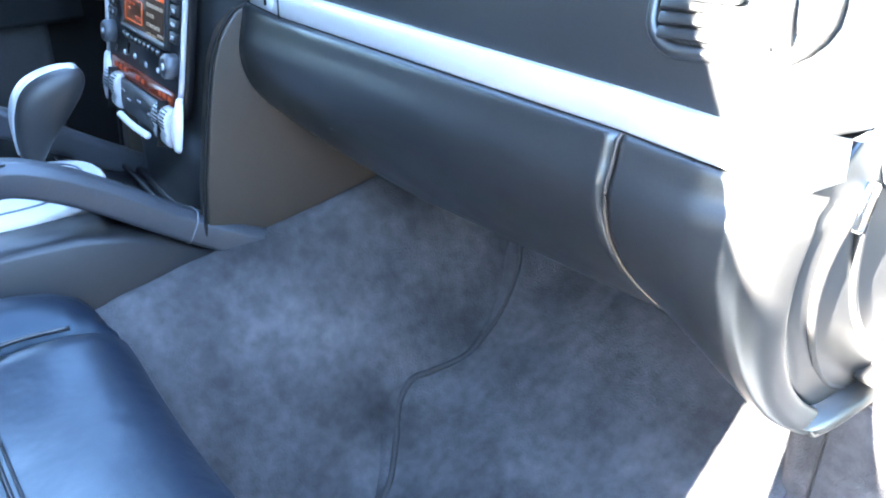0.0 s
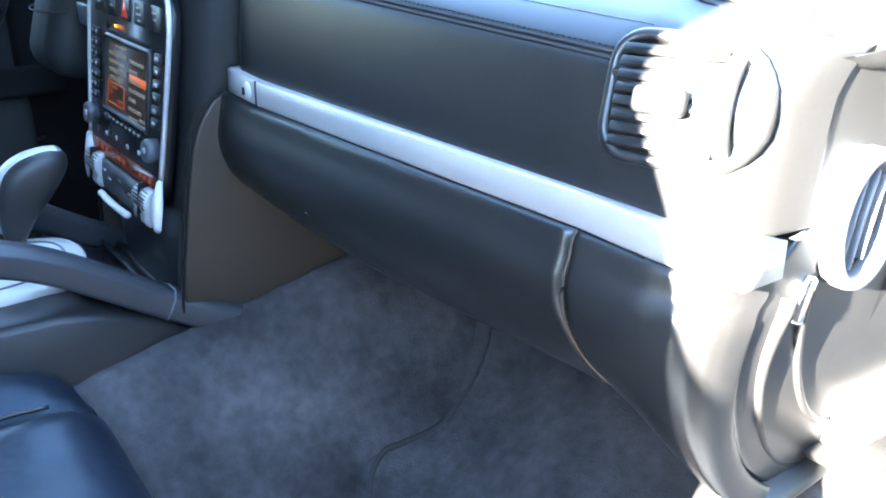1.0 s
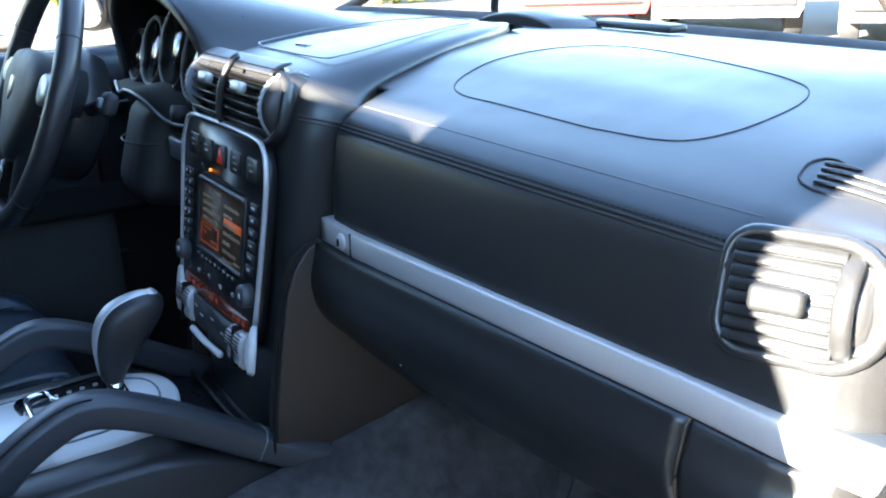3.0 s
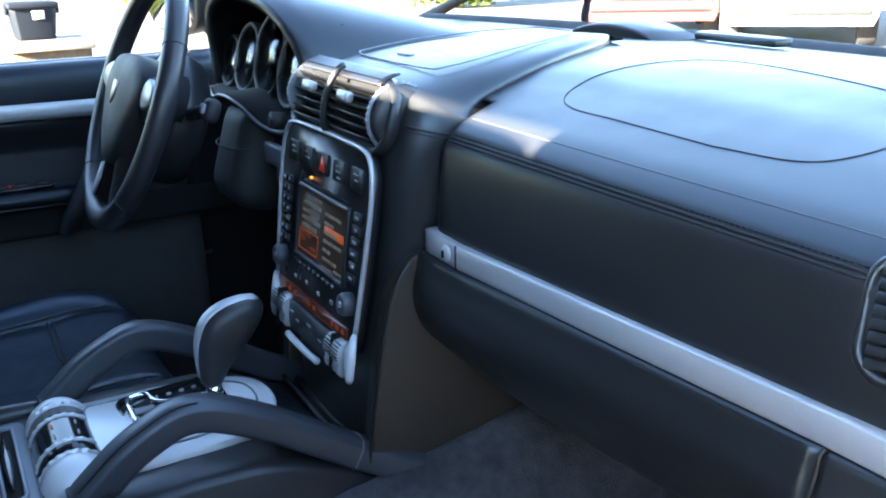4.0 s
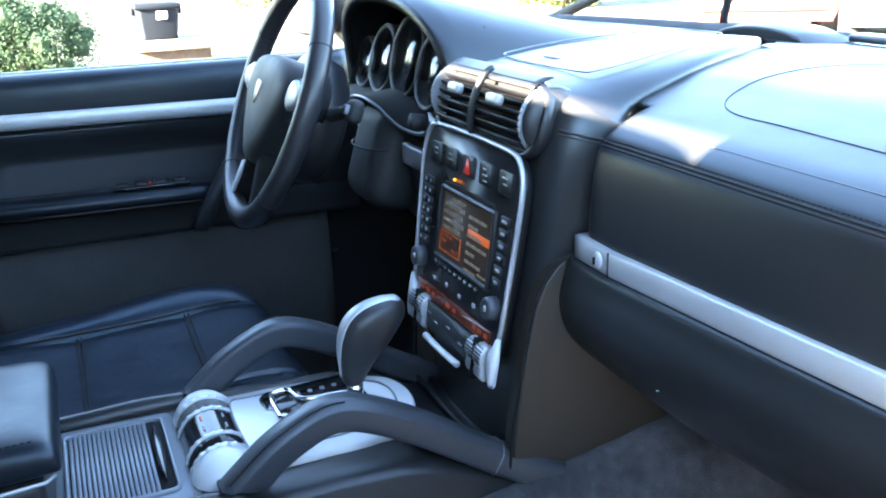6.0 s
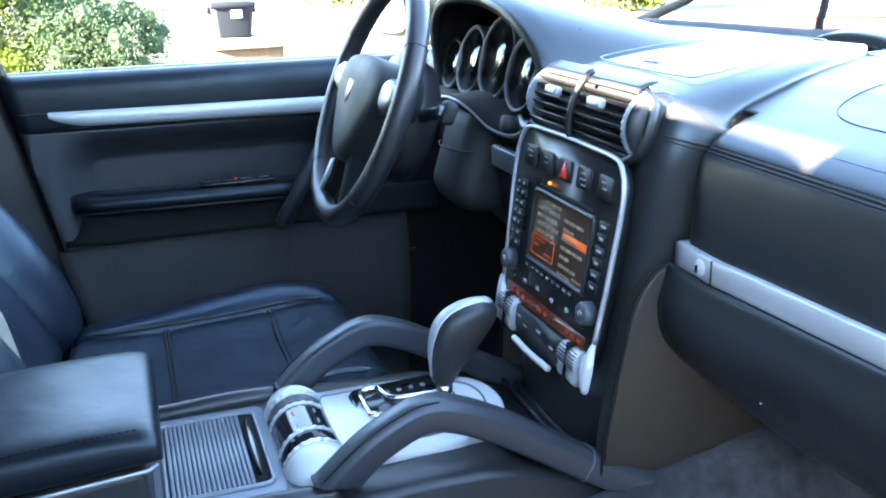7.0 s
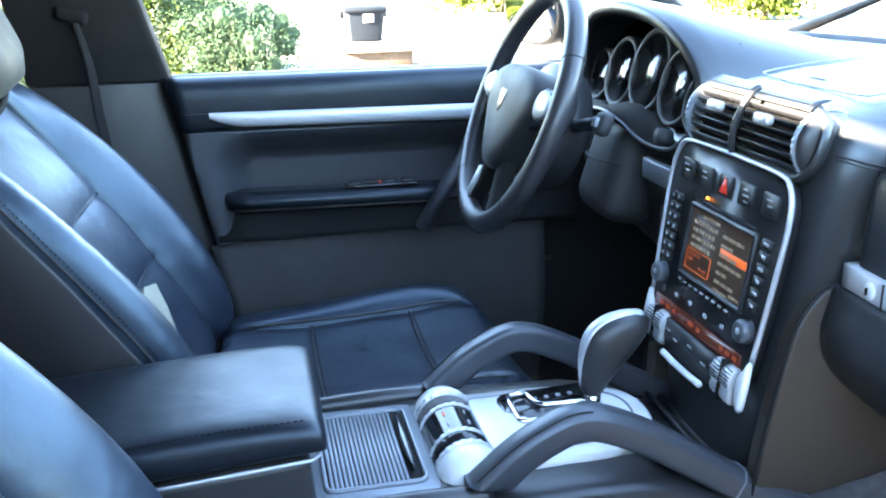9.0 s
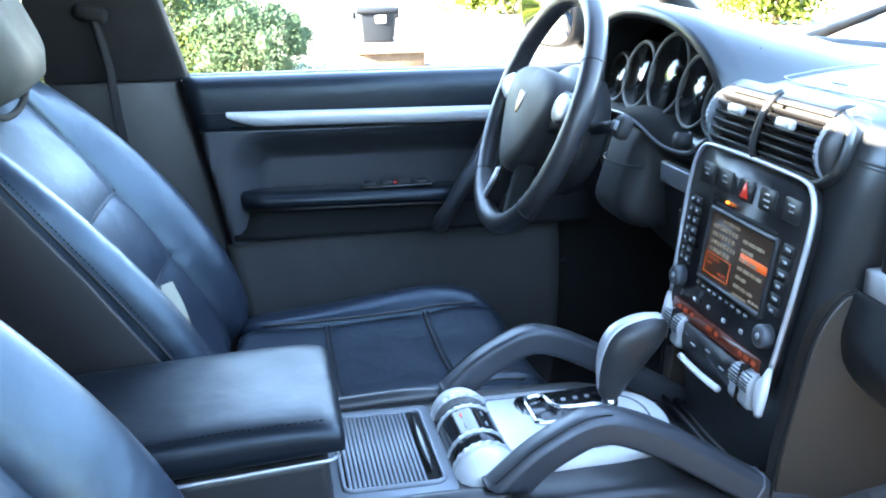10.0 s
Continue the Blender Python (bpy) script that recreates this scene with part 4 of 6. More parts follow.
def dash_speaker():
    s = empty("dash_sensor_hump", (-0.1, 0.5, 1.19), "dark curved sensor hump at the windscreen base", "sensor cover")
    rings = []
    for k in range(15):
        a = math.pi * k / 14
        rings.append([Vector((-0.212 + 0.18 * k / 14, 0.50 + dy, 1.194 + h * (0.023 * math.sin(a) ** 0.45))) for dy, h in ((-0.02, -0.2), (-0.02, 0.85), (0.0, 1.0), (0.05, 0.9), (0.08, -0.2))])
    part("cover", loft(rings), PLASTIC, s, bevel=0.002)
    part("opening", sheet(lambda u, v: Vector((-0.205 + 0.166 * u, 0.4785, 1.194 + 0.018 * v * math.sin(math.pi * min(0.97, max(0.03, u))) ** 0.45)), 16, 4), DARK, s, "dark sensor opening", solid=0.001)
    t = empty("dash_data_strip", (0.05, 0.57, 1.19), "slim black strip on the dashboard's far edge", "trim strip")
    part("strip", box((0.045, 0.56, 1.200), (0.15, 0.03, 0.010), rot=Euler((0, 0, radians(-4))).to_matrix(), bevel=0.003), DASH, t)


# ---- console ----
def console():
    c = empty("tunnel_console", (0, -0.3, 0.6), "black centre tunnel console with silver shift plate", "centre console")
    def prof(hw, top):
        half = [(hw - 0.016, top), (hw + 0.002, top - 0.003), (hw + 0.0118, top - 0.0075), (hw + 0.0135, top - 0.0105), (hw + 0.0235, top - 0.072), (hw + 0.024, 0.62)]
        return [(-x, z) for x, z in half[::-1]] + half
    rings = [[Vector((x, y, z)) for x, z in prof(hw, top)] for y, hw, top in ((0.08, 0.106, 0.770), (0.0, 0.112, 0.788), (-0.05, 0.116, 0.813), (-0.10, 0.1185, 0.832), (-0.14, 0.120, 0.840), (-0.2, 0.120, 0.842), (-0.32, 0.122, 0.838), (-0.46, 0.122, 0.834), (-0.62, 0.12, 0.832), (-0.9, 0.115, 0.83))]
    part("body", loft(rings), PLASTIC, c, "black moulded console body")
    # silver plate round the selector
    top = [(-0.084, -0.262), (-0.070, -0.290), (0.070, -0.290), (0.084, -0.262), (0.086, -0.20), (0.077, -0.135), (0.048, -0.092), (0.0, -0.080), (-0.048, -0.092), (-0.077, -0.135), (-0.086, -0.20)]
    outl = [(p.x, p.y) for p in smooth_path([(x, y, 0) for x, y in top + top[:1]], 66)[:-1]]
    def dome(x, y, h=0.0):
        return Vector((x, y, 0.846 + h + 0.010 * math.cos(min(1.0, abs(x) / 0.095) * 1.5) + 0.02 * (-(y + 0.2) * 0.5)))
    cx, cy = 0.0, -0.19
    rr = []
    for k, h in ((1.0, -0.014), (1.0, -0.003), (0.97, 0.0), (0.75, 0.0), (0.5, 0.0), (0.25, 0.0), (0.04, 0.0)):
        rr.append([dome(cx + (x - cx) * k, cy + (y - cy) * k, h) for x, y in outl])
    sp = part("shift_plate", loft(rr), LITSILVER, c, "satin silver shift plate, windscreen glare put into its pale colour")
    part("plate_inlay", tube([dome(x * 0.76, cy + (y - cy) * 0.82, 0.0004) for x, y in outl], 0.0013, 6, closed=True), SATIN, sp)
    gate_m = basis(dome(-0.012, -0.185, 0.003), (1, 0, -0.05), (0, 1, 0.05))
    part("gate_panel", plate(gate_m, rounded(0.088, 0.112, 0.014, 5), 0.008, edge=0.002), GLOSS, sp, "black selector gate panel")
    loop = smooth_path([(0.024, -0.044, 0.002), (-0.022, -0.044, 0.002), (-0.032, -0.038, 0.002), (-0.031, -0.022, 0.002), (-0.004, -0.012, 0.002), (0.004, 0.03, 0.002), (0.012, 0.042, 0.002), (0.024, 0.036, 0.002), (0.028, -0.02, 0.002), (0.024, -0.044, 0.002)], 60)[:-1]
    part("gate_frame", tube([gate_m @ p for p in loop], 0.0034, 8, closed=True), CHROME, sp, "bright chrome gate frame")
    for k in range(4):
        part("mark", plate(gate_m @ pose(-0.022, 0.028 - 0.014 * k, 0.0005), rounded(0.006, 0.005, 0.001, 2), 0.001), WHITE, sp)
    part("front_ramp", sheet(lambda u, v: Vector((-0.104 + 0.208 * u, -0.105 + 0.115 * v, 0.8465 - 0.046 * v - 0.010 * math.sin(math.pi * v))), 12, 12), PANEL, c, "smooth black ramp ahead of the selector", solid=0.004)
    for y, z, r in ((-0.030, 0.8115, 0.0030), (-0.012, 0.8030, 0.0045)):
        part("ramp_ridge", tube([(-0.106, y, z + 0.003), (0.0, y, z), (0.108, y, z + 0.002)], r, 8), PLASTIC, c)
    # rotary switch drum
    n = 48
    def drum(x, r, off=0.0):
        return [Vector((x, -0.298 + (r + (off if k % 2 else 0)) * math.cos(2 * math.pi * k / n), 0.832 + (r + (off if k % 2 else 0)) * math.sin(2 * math.pi * k / n))) for k in range(n)]
    d = part("switch_drum", loft([drum(x, 0.0332) for x in (-0.062, -0.03, 0.0, 0.03, 0.062)]), GLOSS, c, "gloss black rotary switch drum")
    for x, w in ((-0.0585, 0.008), (-0.030, 0.005), (0.030, 0.005), (0.0585, 0.008)):
        part("drum_ring", loft([drum(x - w / 2, 0.033), drum(x - w / 2 + 0.001, 0.0347, 0.0012), drum(x + w / 2 - 0.001, 0.0347, 0.0012), drum(x + w / 2, 0.033)]), SILVER, d, "ribbed silver ring", smooth=False)
    for sx in (-1, 1):
        part("drum_end", loft([drum(sx * 0.064, 0.0348), drum(sx * 0.072, 0.0345), drum(sx * 0.084, 0.031), drum(sx * 0.093, 0.023), drum(sx * 0.097, 0.010)]), LITSILVER, d, "rounded silver drum end")
    for x, a in ((-0.012, 1.9), (0.012, 1.9), (-0.012, 1.2), (0.012, 1.2)):
        p = Vector((x, -0.298 + 0.0336 * math.cos(a), 0.832 + 0.0336 * math.sin(a)))
        part("mark", box(p, (0.008, 0.002, 0.002), bevel=0.0005, seg=1), ORANGE if a > 1.5 and x < 0 else WHITE, d)
    # ribbed tray with a sliding lid
    tm = basis((0.0, -0.394, 0.8375), (1, 0, 0), (0, 1, 0.01))
    tray = part("tray", plate(tm @ pose(0, 0, 0.001), rounded(0.196, 0.125, 0.012, 5), 0.01, edge=0.002), SATIN, c, "black tray with ribbed roller lid")
    part("tray_rim", frame_ring(tm @ pose(0, 0, 0.005), rounded(0.165, 0.106, 0.012, 5), 0.005, 0.006), SATIN, tray)
    part("tray_floor", plate(tm @ pose(0, 0, 0.0016), rounded(0.155, 0.096, 0.010, 5), 0.002), DARK, tray)
    for k in range(17):
        part("rib", box(tm @ Vector((0, -0.0445 + k * 0.0047, 0.0028)), (0.152, 0.0039, 0.003), rot=tm.to_3x3(), bevel=0.0008, seg=1), SATIN, tray)
    part("tray_grip", loft([[tm @ Vector((x, 0.0395 + dy * math.cos(x / 0.062 * 1.45), 0.003 + dz)) for dy, dz in ((-0.005, 0), (-0.004, 0.005), (0.002, 0.006), (0.005, 0.002), (0.005, 0))] for x in (-0.062 + 0.124 * k / 14 for k in range(15))]), GLOSS, tray, "dark finger grip")
    # grab handles with a flattened, padded section
    for sx in (-1, 1):
        path = smooth_path([(sx * 0.1145, -0.299, 0.838), (sx * 0.115, -0.286, 0.8525), (sx * 0.115, -0.262, 0.8745), (sx * 0.1145, -0.236, 0.8905), (sx * 0.114, -0.205, 0.9030), (sx * 0.1135, -0.175, 0.8995), (sx * 0.113, -0.130, 0.8790), (sx * 0.114, -0.087, 0.8530), (sx * 0.1185, -0.040, 0.8240), (sx * 0.1295, 0.0, 0.8040), (sx * 0.1375, 0.035, 0.7890), (sx * 0.1410, 0.065, 0.774)], 52)
        rings = []
        outline = ((1.0, -0.72), (1.0, 0.0), (1.0, 0.42), (0.97, 0.54), (0.55, 0.93), (0.42, 0.99), (0.0, 1.0), (-0.5, 1.0), (-0.8, 0.94), (-0.97, 0.75), (-1.0, 0.5), (-1.0, -0.5), (-0.96, -0.8), (-0.75, -0.97), (-0.4, -1.0), (0.4, -1.0), (0.75, -0.99), (0.95, -0.86))
        for i, p in enumerate(path):
            a, b = path[max(0, i - 1)], path[min(len(path) - 1, i + 1)]
            t = (b - a).normalized()
            s = Vector((1, 0, 0))
            w = s.cross(t).normalized()
            k = 1.0 + 0.18 * math.exp(-(i / 6) ** 2)
            ring = [p + s * (sx * 0.0162 * q) + w * (0.0160 * k * h) for q, h in outline]
            rings.append([Vector((q.x, q.y, max(q.z, 0.846 + 0.13 * max(0.0, -0.26 - q.y) if q.y < -0.2 else 0.0))) for q in ring])
        g = part("grab_handle", loft(rings), HANDLE, c, "padded black leather grab handle")
        w_up = [r[3] + (r[4] - r[3]) * 0.9 + Vector((sx * 0.0002, 0, 0.0003)) for r in rings[3:22]]
        part("seam", tube(w_up, 0.0009, 6), RUBBER, g)
        part("stitching", dashes([p + Vector((sx * 0.0016, 0, 0.0008)) for p in w_up], 0.0045, 0.003, 0.0007), CLOTH, g, "dark thread")
        if sx > 0:
            part("joint_ring", tube([path[38] + (p - path[38]) * 1.02 for p in rings[38]], 0.0010, 5, closed=True, up=(0, 1, 0)), SATIN, g, "thin pale joint line")
        part("edge_rail", tube(smooth_path([(sx * 0.1165, -0.288, 0.837), (sx * 0.1175, -0.33, 0.8385), (sx * 0.1180, -0.37, 0.8380), (sx * 0.1180, -0.42, 0.8355), (sx * 0.1180, -0.52, 0.831)], 20), 0.0125, 12, radii=[0.010 + 0.0025 * min(1.0, k / 8) for k in range(20)]), PLASTIC, c)
    # storage box and padded lid
    bx = part("armrest_box", box((0, -0.690, 0.791), (0.207, 0.475, 0.165), rot=Euler((radians(4.6), 0, 0)).to_matrix(), bevel=0.010, seg=3), PLASTIC, c, "black storage box")
    part("chrome_line", tube([(0.098, -0.449, 0.8925), (0.1062, -0.457, 0.8915), (0.1065, -0.92, 0.8545)], 0.0018, 6), SILVER, bx, "thin bright line")
    rings = []
    for y, k, h in ((-0.4425, 0.90, -0.020), (-0.4435, 0.955, -0.008), (-0.449, 0.985, -0.001), (-0.460, 0.998, 0.004), (-0.50, 1.0, 0.0085), (-0.58, 1.0, 0.011), (-0.70, 1.0, 0.012), (-0.82, 1.0, 0.011), (-0.91, 0.995, 0.007), (-0.93, 0.95, -0.006)):
        rings.append([Vector((0.109 * k * x, y, 0.886 + 0.08 * (y + 0.55) + (0.034 + h) * z)) for x, z in ((-0.94, 0.0), (-1.0, 0.14), (-1.0, 0.55), (-0.965, 0.80), (-0.87, 0.93), (-0.6, 0.985), (-0.3, 1.0), (0, 1.0), (0.3, 1.0), (0.6, 0.985), (0.87, 0.93), (0.965, 0.80), (1.0, 0.55), (1.0, 0.14), (0.94, 0.0))])
    lid = part("armrest_lid", loft(rings), LEATHER, c, "padded black leather armrest lid", subsurf=1)
    part("stitching", dashes([Vector((0.1008, y, 0.886 + 0.08 * (y + 0.55) + 0.0415 + lerp(y, ((-0.55, 0.0), (-0.47, -0.0035)))))  for y in (-0.465 - 0.42 * k / 30 for k in range(31))], 0.006, 0.004, 0.0007), CLOTH, lid, "dark thread")
    return c


def shifter():
    g = empty("gear_selector", (0, -0.145, 0.855), "black leather gear selector with silver spine", "gear lever")
    pairs = [((-0.155, 0.874), (-0.131, 0.873), 0.0135), ((-0.1565, 0.884), (-0.125, 0.883), 0.0150), ((-0.158, 0.900), (-0.114, 0.896), 0.0172), ((-0.1585, 0.918), (-0.097, 0.910), 0.0195), ((-0.156, 0.934), (-0.085, 0.922), 0.0212), ((-0.150, 0.948), (-0.076, 0.933), 0.0220), ((-0.139, 0.959), (-0.071, 0.943), 0.0215), ((-0.123, 0.966), (-0.072, 0.953), 0.019), ((-0.106, 0.9685), (-0.078, 0.961), 0.014), ((-0.097, 0.968), (-0.086, 0.965), 0.006)]
    rings = []
    for (y0, z0), (y1, z1), hx in pairs:
        y1, z1 = y1 + 0.16 * (y0 - y1), z1 + 0.16 * (z0 - z1)
        c, h = Vector((0, (y0 + y1) / 2, (z0 + z1) / 2)), Vector((0, (y1 - y0) / 2, (z1 - z0) / 2))
        rings.append([c + h * math.copysign(abs(math.cos(q)) ** 0.85, math.cos(q)) + Vector((hx * math.copysign(abs(math.sin(q)) ** 0.85, math.sin(q)), 0, 0)) for q in (2 * math.pi * k / 24 for k in range(24))])
    kb = part("knob", loft(rings), MATTE, g, "soft black leather knob", subsurf=1)
    rear = smooth_path([(0, y, z) for (y, z), _, _ in pairs] + [(0, -0.0895, 0.9668), (0, -0.0825, 0.9575)], 40)[4:]
    rows = []
    for i, p in enumerate(rear):
        t = (rear[min(len(rear) - 1, i + 1)] - rear[max(0, i - 1)]).normalized()
        w = Vector((1, 0, 0)).cross(t).normalized()
        hw = 0.0098 * min(1.0, 0.25 + i / 14) * (1.0 if i < 32 else 0.9)
        rows.append([p + Vector((x * hw, 0, 0)) + w * (0.0014 - 0.0030 * x * x) for x in (-1, -0.7, -0.35, 0, 0.35, 0.7, 1)])
    part("spine", loft(rows, closed=False, cap=False), SILVER, kb, "satin silver spine", solid=0.003)
    part("collar", tube([(0, -0.142, 0.846), (0, -0.142, 0.862), (0, -0.1430, 0.878)], 0.0092, 16, up=(1, 0, 0)), CHROME, g, "bright metal collar")
    return g


# ---- driver's side ----
def wheel():
    w = empty("steering_wheel", (XS, -0.11, 1.13), "black leather steering wheel with silver spoke inserts", "steering wheel")
    n = Vector((0, -0.930, 0.368))
    m = basis((XS, -0.122, 1.136), (1, 0, 0), n.cross(Vector((1, 0, 0))))
    ring, rad = [], []
    for k in range(96):
        a = 2 * math.pi * k / 96
        ring.append(m @ Vector((0.1670 * math.cos(a), 0.1670 * math.sin(a), 0)))
    rim = part("rim", tube(ring, 0.0150, 16, closed=True, up=n), HUB, w, "smooth black leather rim")
    for a in (150, 30, 225, 315):
        c = Vector((0.1670 * math.cos(radians(a)), 0.1670 * math.sin(radians(a)), 0))
        e = Vector((math.cos(radians(a)), math.sin(radians(a)), 0))
        part("rim_seam", tube([m @ (c + e * 0.0151 * math.cos(q) + Vector((0, 0, 0.0151 * math.sin(q)))) for q in (2 * math.pi * k / 18 for k in range(18))], 0.0008, 5, closed=True, up=m.to_3x3() @ Vector((-e.y, e.x, 0))), RUBBER, rim)
    # padded hub: a rounded shield
    sh = [(0.0, 0.060), (0.05, 0.058), (0.088, 0.048), (0.108, 0.026), (0.104, 0.000), (0.080, -0.030), (0.050, -0.066), (0.022, -0.088), (0.0, -0.092)]
    sh = sh + [(-x, y) for x, y in sh[-2:0:-1]]
    outl = [(p.x, p.y) for p in smooth_path([(x, y, 0) for x, y in sh + sh[:1]], 60)[:-1]]
    rr = [[m @ Vector((x * k, y * k, z)) for x, y in outl] for k, z in ((0.96, -0.045), (1.0, -0.01), (0.99, 0.008), (0.93, 0.017), (0.75, 0.022), (0.4, 0.025), (0.02, 0.026))]
    hub = part("hub", loft(rr), HUBPAD, w, "padded black airbag cover")
    part("badge", plate(m @ pose(0, 0.004, 0.0275), [(0.0, -0.017), (0.010, -0.006), (0.0125, 0.010), (0.009, 0.016), (0, 0.014), (-0.009, 0.016), (-0.0125, 0.010), (-0.010, -0.006)], 0.004, edge=0.001), BADGE, hub, "small worn metal shield badge")
    for a, wd in ((172, 0.024), (8, 0.024), (270, 0.0)):
        d = Vector((math.cos(radians(a)), math.sin(radians(a)), 0))
        s = Vector((-d.y, d.x, 0))
        if wd:
            rings = [[m @ (d * r + s * k * ww + Vector((0, 0, zz))) for k, zz in ((-1, -0.020), (1, -0.020), (1, lift - 0.004), (0.6, lift), (-0.6, lift), (-1, lift - 0.004))] for r, ww, lift in ((0.07, 0.034, 0.010), (0.11, 0.025, 0.008), (0.14, 0.022, 0.005), (0.160, 0.026, 0.002))]
            sp = part("spoke", loft(rings), LEATHER, w, bevel=0.003)
            part("insert", plate(m @ pose(d.x * 0.130, d.y * 0.130, 0.0145, 0, 0, a - 90 + (8 if a > 90 else -8)), [(0.018 * math.cos(t) * (1.15 if math.sin(t) < 0 else 0.9), 0.026 * math.sin(t)) for t in (2 * math.pi * k / 24 for k in range(24))], 0.008, edge=0.002), SILVER, sp, "silver spoke insert")
        else:
            for sx in (-1, 1):
                rings = [[m @ Vector((sx * x + k * ww, y, zz)) for k, zz in ((-1, -0.018), (1, -0.018), (1, 0.002), (0.5, 0.006), (-0.5, 0.006), (-1, 0.002))] for x, y, ww in ((0.030, -0.065, 0.014), (0.036, -0.10, 0.011), (0.050, -0.135, 0.012), (0.066, -0.158, 0.018))]
                sp = part("spoke", loft(rings), DARK, w, bevel=0.003)
                if sx < 0:
                    part("insert", plate(m @ pose(0, 0, 0.0085), [(sx * 0.034, -0.095), (sx * 0.046, -0.098), (sx * 0.064, -0.150), (sx * 0.048, -0.146), (sx * 0.036, -0.118)][::sx], 0.005, edge=0.001), SILVER, sp, "small silver spoke insert")
    part("column_cover", loft([[m @ Vector((r * 1.05 * math.cos(q), -0.01 + r * math.sin(q) - dy, z)) for q in (2 * math.pi * k / 28 for k in range(28))] for z, r, dy in ((-0.030, 0.086, 0.0), (-0.04, 0.092, 0.0), (-0.075, 0.086, 0.004), (-0.085, 0.075, 0.008))]), PLASTIC, w, "black column cover")
    sh = part("column_shroud", box((XS, 0.040, 1.042), (0.142, 0.088, 0.150), rot=Euler((radians(-14), 0, 0)).to_matrix(), taper=0.9, bevel=0.034, seg=5), HUBPAD, w, "warm grey plastic column shroud")
    part("shroud_joint", tube([(XS + 0.068 * math.sin(t), 0.035 - 0.046 * math.cos(t), 1.060) for t in (-1.2 + 2.4 * k / 20 for k in range(21))], 0.0012, 6), RUBBER, sh)
    for sx, y in ((1, 0.012), (-1, 0.012)):
        a, b = Vector((XS + sx * 0.07, -0.068, 1.118)), Vector((XS + sx * 0.176, -0.066, 1.139))
        st = part("stalk", tube([a, a.lerp(b, 0.5), b], 0.0085, 12), PLASTIC, w, "black column stalk")
        part("stalk_end", box(b + Vector((sx * 0.012, 0, 0.001)), (0.026, 0.019, 0.030), rot=Euler((radians(-20), 0, 0)).to_matrix(), bevel=0.008, seg=3), RUBBER, st)
        part("mark", box(b + Vector((sx * 0.014, -0.0105, 0.005)), (0.010, 0.006, 0.012), rot=Euler((radians(-20), 0, 0)).to_matrix(), bevel=0.001, seg=1), SATIN, st)
    return w


def cluster():
    c = empty("instrument_cluster", (XS, 0.1, 1.1), "hooded instrument cluster with round dials", "instrument cluster")
    rings = []
    for y, hw, top, low in ((0.030, 0.205, 1.258, 1.10), (0.022, 0.216, 1.268, 1.10), (0.028, 0.223, 1.276, 1.10), (0.06, 0.226, 1.278, 1.10), (0.13, 0.222, 1.264, 1.11), (0.20, 0.208, 1.248, 1.13), (0.28, 0.180, 1.227, 1.15), (0.36, 0.150, 1.206, 1.16), (0.44, 0.110, 1.190, 1.16)):
        ring = []
        for k in range(37):
            a = math.pi * k / 36
            ring.append(Vector((XS + hw * math.copysign(abs(math.cos(a)) ** 0.85, math.cos(a)), y + 0.03 * (1 - math.sin(a)), low + (top - low) * math.sin(a) ** 0.55)))
        rings.append(ring)
    part("hood", loft(rings, closed=False, cap=False), DASH, c, "leather-covered hood", solid=0.008)
    m = basis((XS, 0.095, 1.163), (1, 0, 0), (0, 0.25, 1))
    face = part("face", plate(m, rounded(0.42, 0.16, 0.06, 8), 0.02), GLOSS, c, "black dial panel")
    for x, y, r in ((0, 0.012, 0.056), (-0.100, 0.0, 0.048), (0.100, 0.0, 0.048), (-0.178, -0.012, 0.036), (0.172, -0.012, 0.036)):
        n = 36
        rg = [[m @ Vector((x + rr * math.cos(2 * math.pi * k / n), y + rr * math.sin(2 * math.pi * k / n), z)) for k in range(n)] for rr, z in ((r + 0.006, 0.0), (r + 0.006, 0.024), (r + 0.003, 0.027), (r - 0.001, 0.025), (r - 0.001, 0.002))]
        dial = part("dial_bezel", loft(rg, cap=False), DIAL, c, "black tubular dial bezel")
        part("dial_face", plate(m @ pose(x, y, 0.003), [(r * math.cos(2 * math.pi * k / n), r * math.sin(2 * math.pi * k / n)) for k in range(n)], 0.004), DIAL, dial, "dark dial face")
        ticks = bmesh.new()
        for k in range(25):
            a = radians(225 - 270 * k / 24)
            q = 0.80 if k % 3 == 0 else 0.87
            tube([m @ Vector((x + r * t * math.cos(a), y + r * t * math.sin(a), 0.0036)) for t in (q, 0.94)], 0.0006, 4, bm=ticks)
        part("tick_marks", ticks, WHITE, dial, "fine white scale", smooth=False)
        part("needle", tube([m @ Vector((x, y, 0.006)), m @ Vector((x - r * 0.6, y - r * 0.55, 0.006))], 0.0008, 5), DIMORANGE, dial, "thin orange needle")
        part("dial_glass", plate(m @ pose(x, y, 0.0235), [(r * math.cos(2 * math.pi * k / n), r * math.sin(2 * math.pi * k / n)) for k in range(n)], 0.001), COVERGLASS, dial, "reflecting clear dial glass")
    lip = smooth_path([(XS - 0.20, 0.035, 1.118), (XS - 0.12, 0.02, 1.112), (XS - 0.06, 0.012, 1.122), (XS, 0.008, 1.126), (XS + 0.05, 0.012, 1.118), (XS + 0.11, 0.02, 1.100), (XS + 0.17, 0.03, 1.100), (XS + 0.21, 0.035, 1.125)], 50)
    part("lower_lip", tube(lip, 0.0026, 8), KNOBGREY, c, "pale edge below the dials")
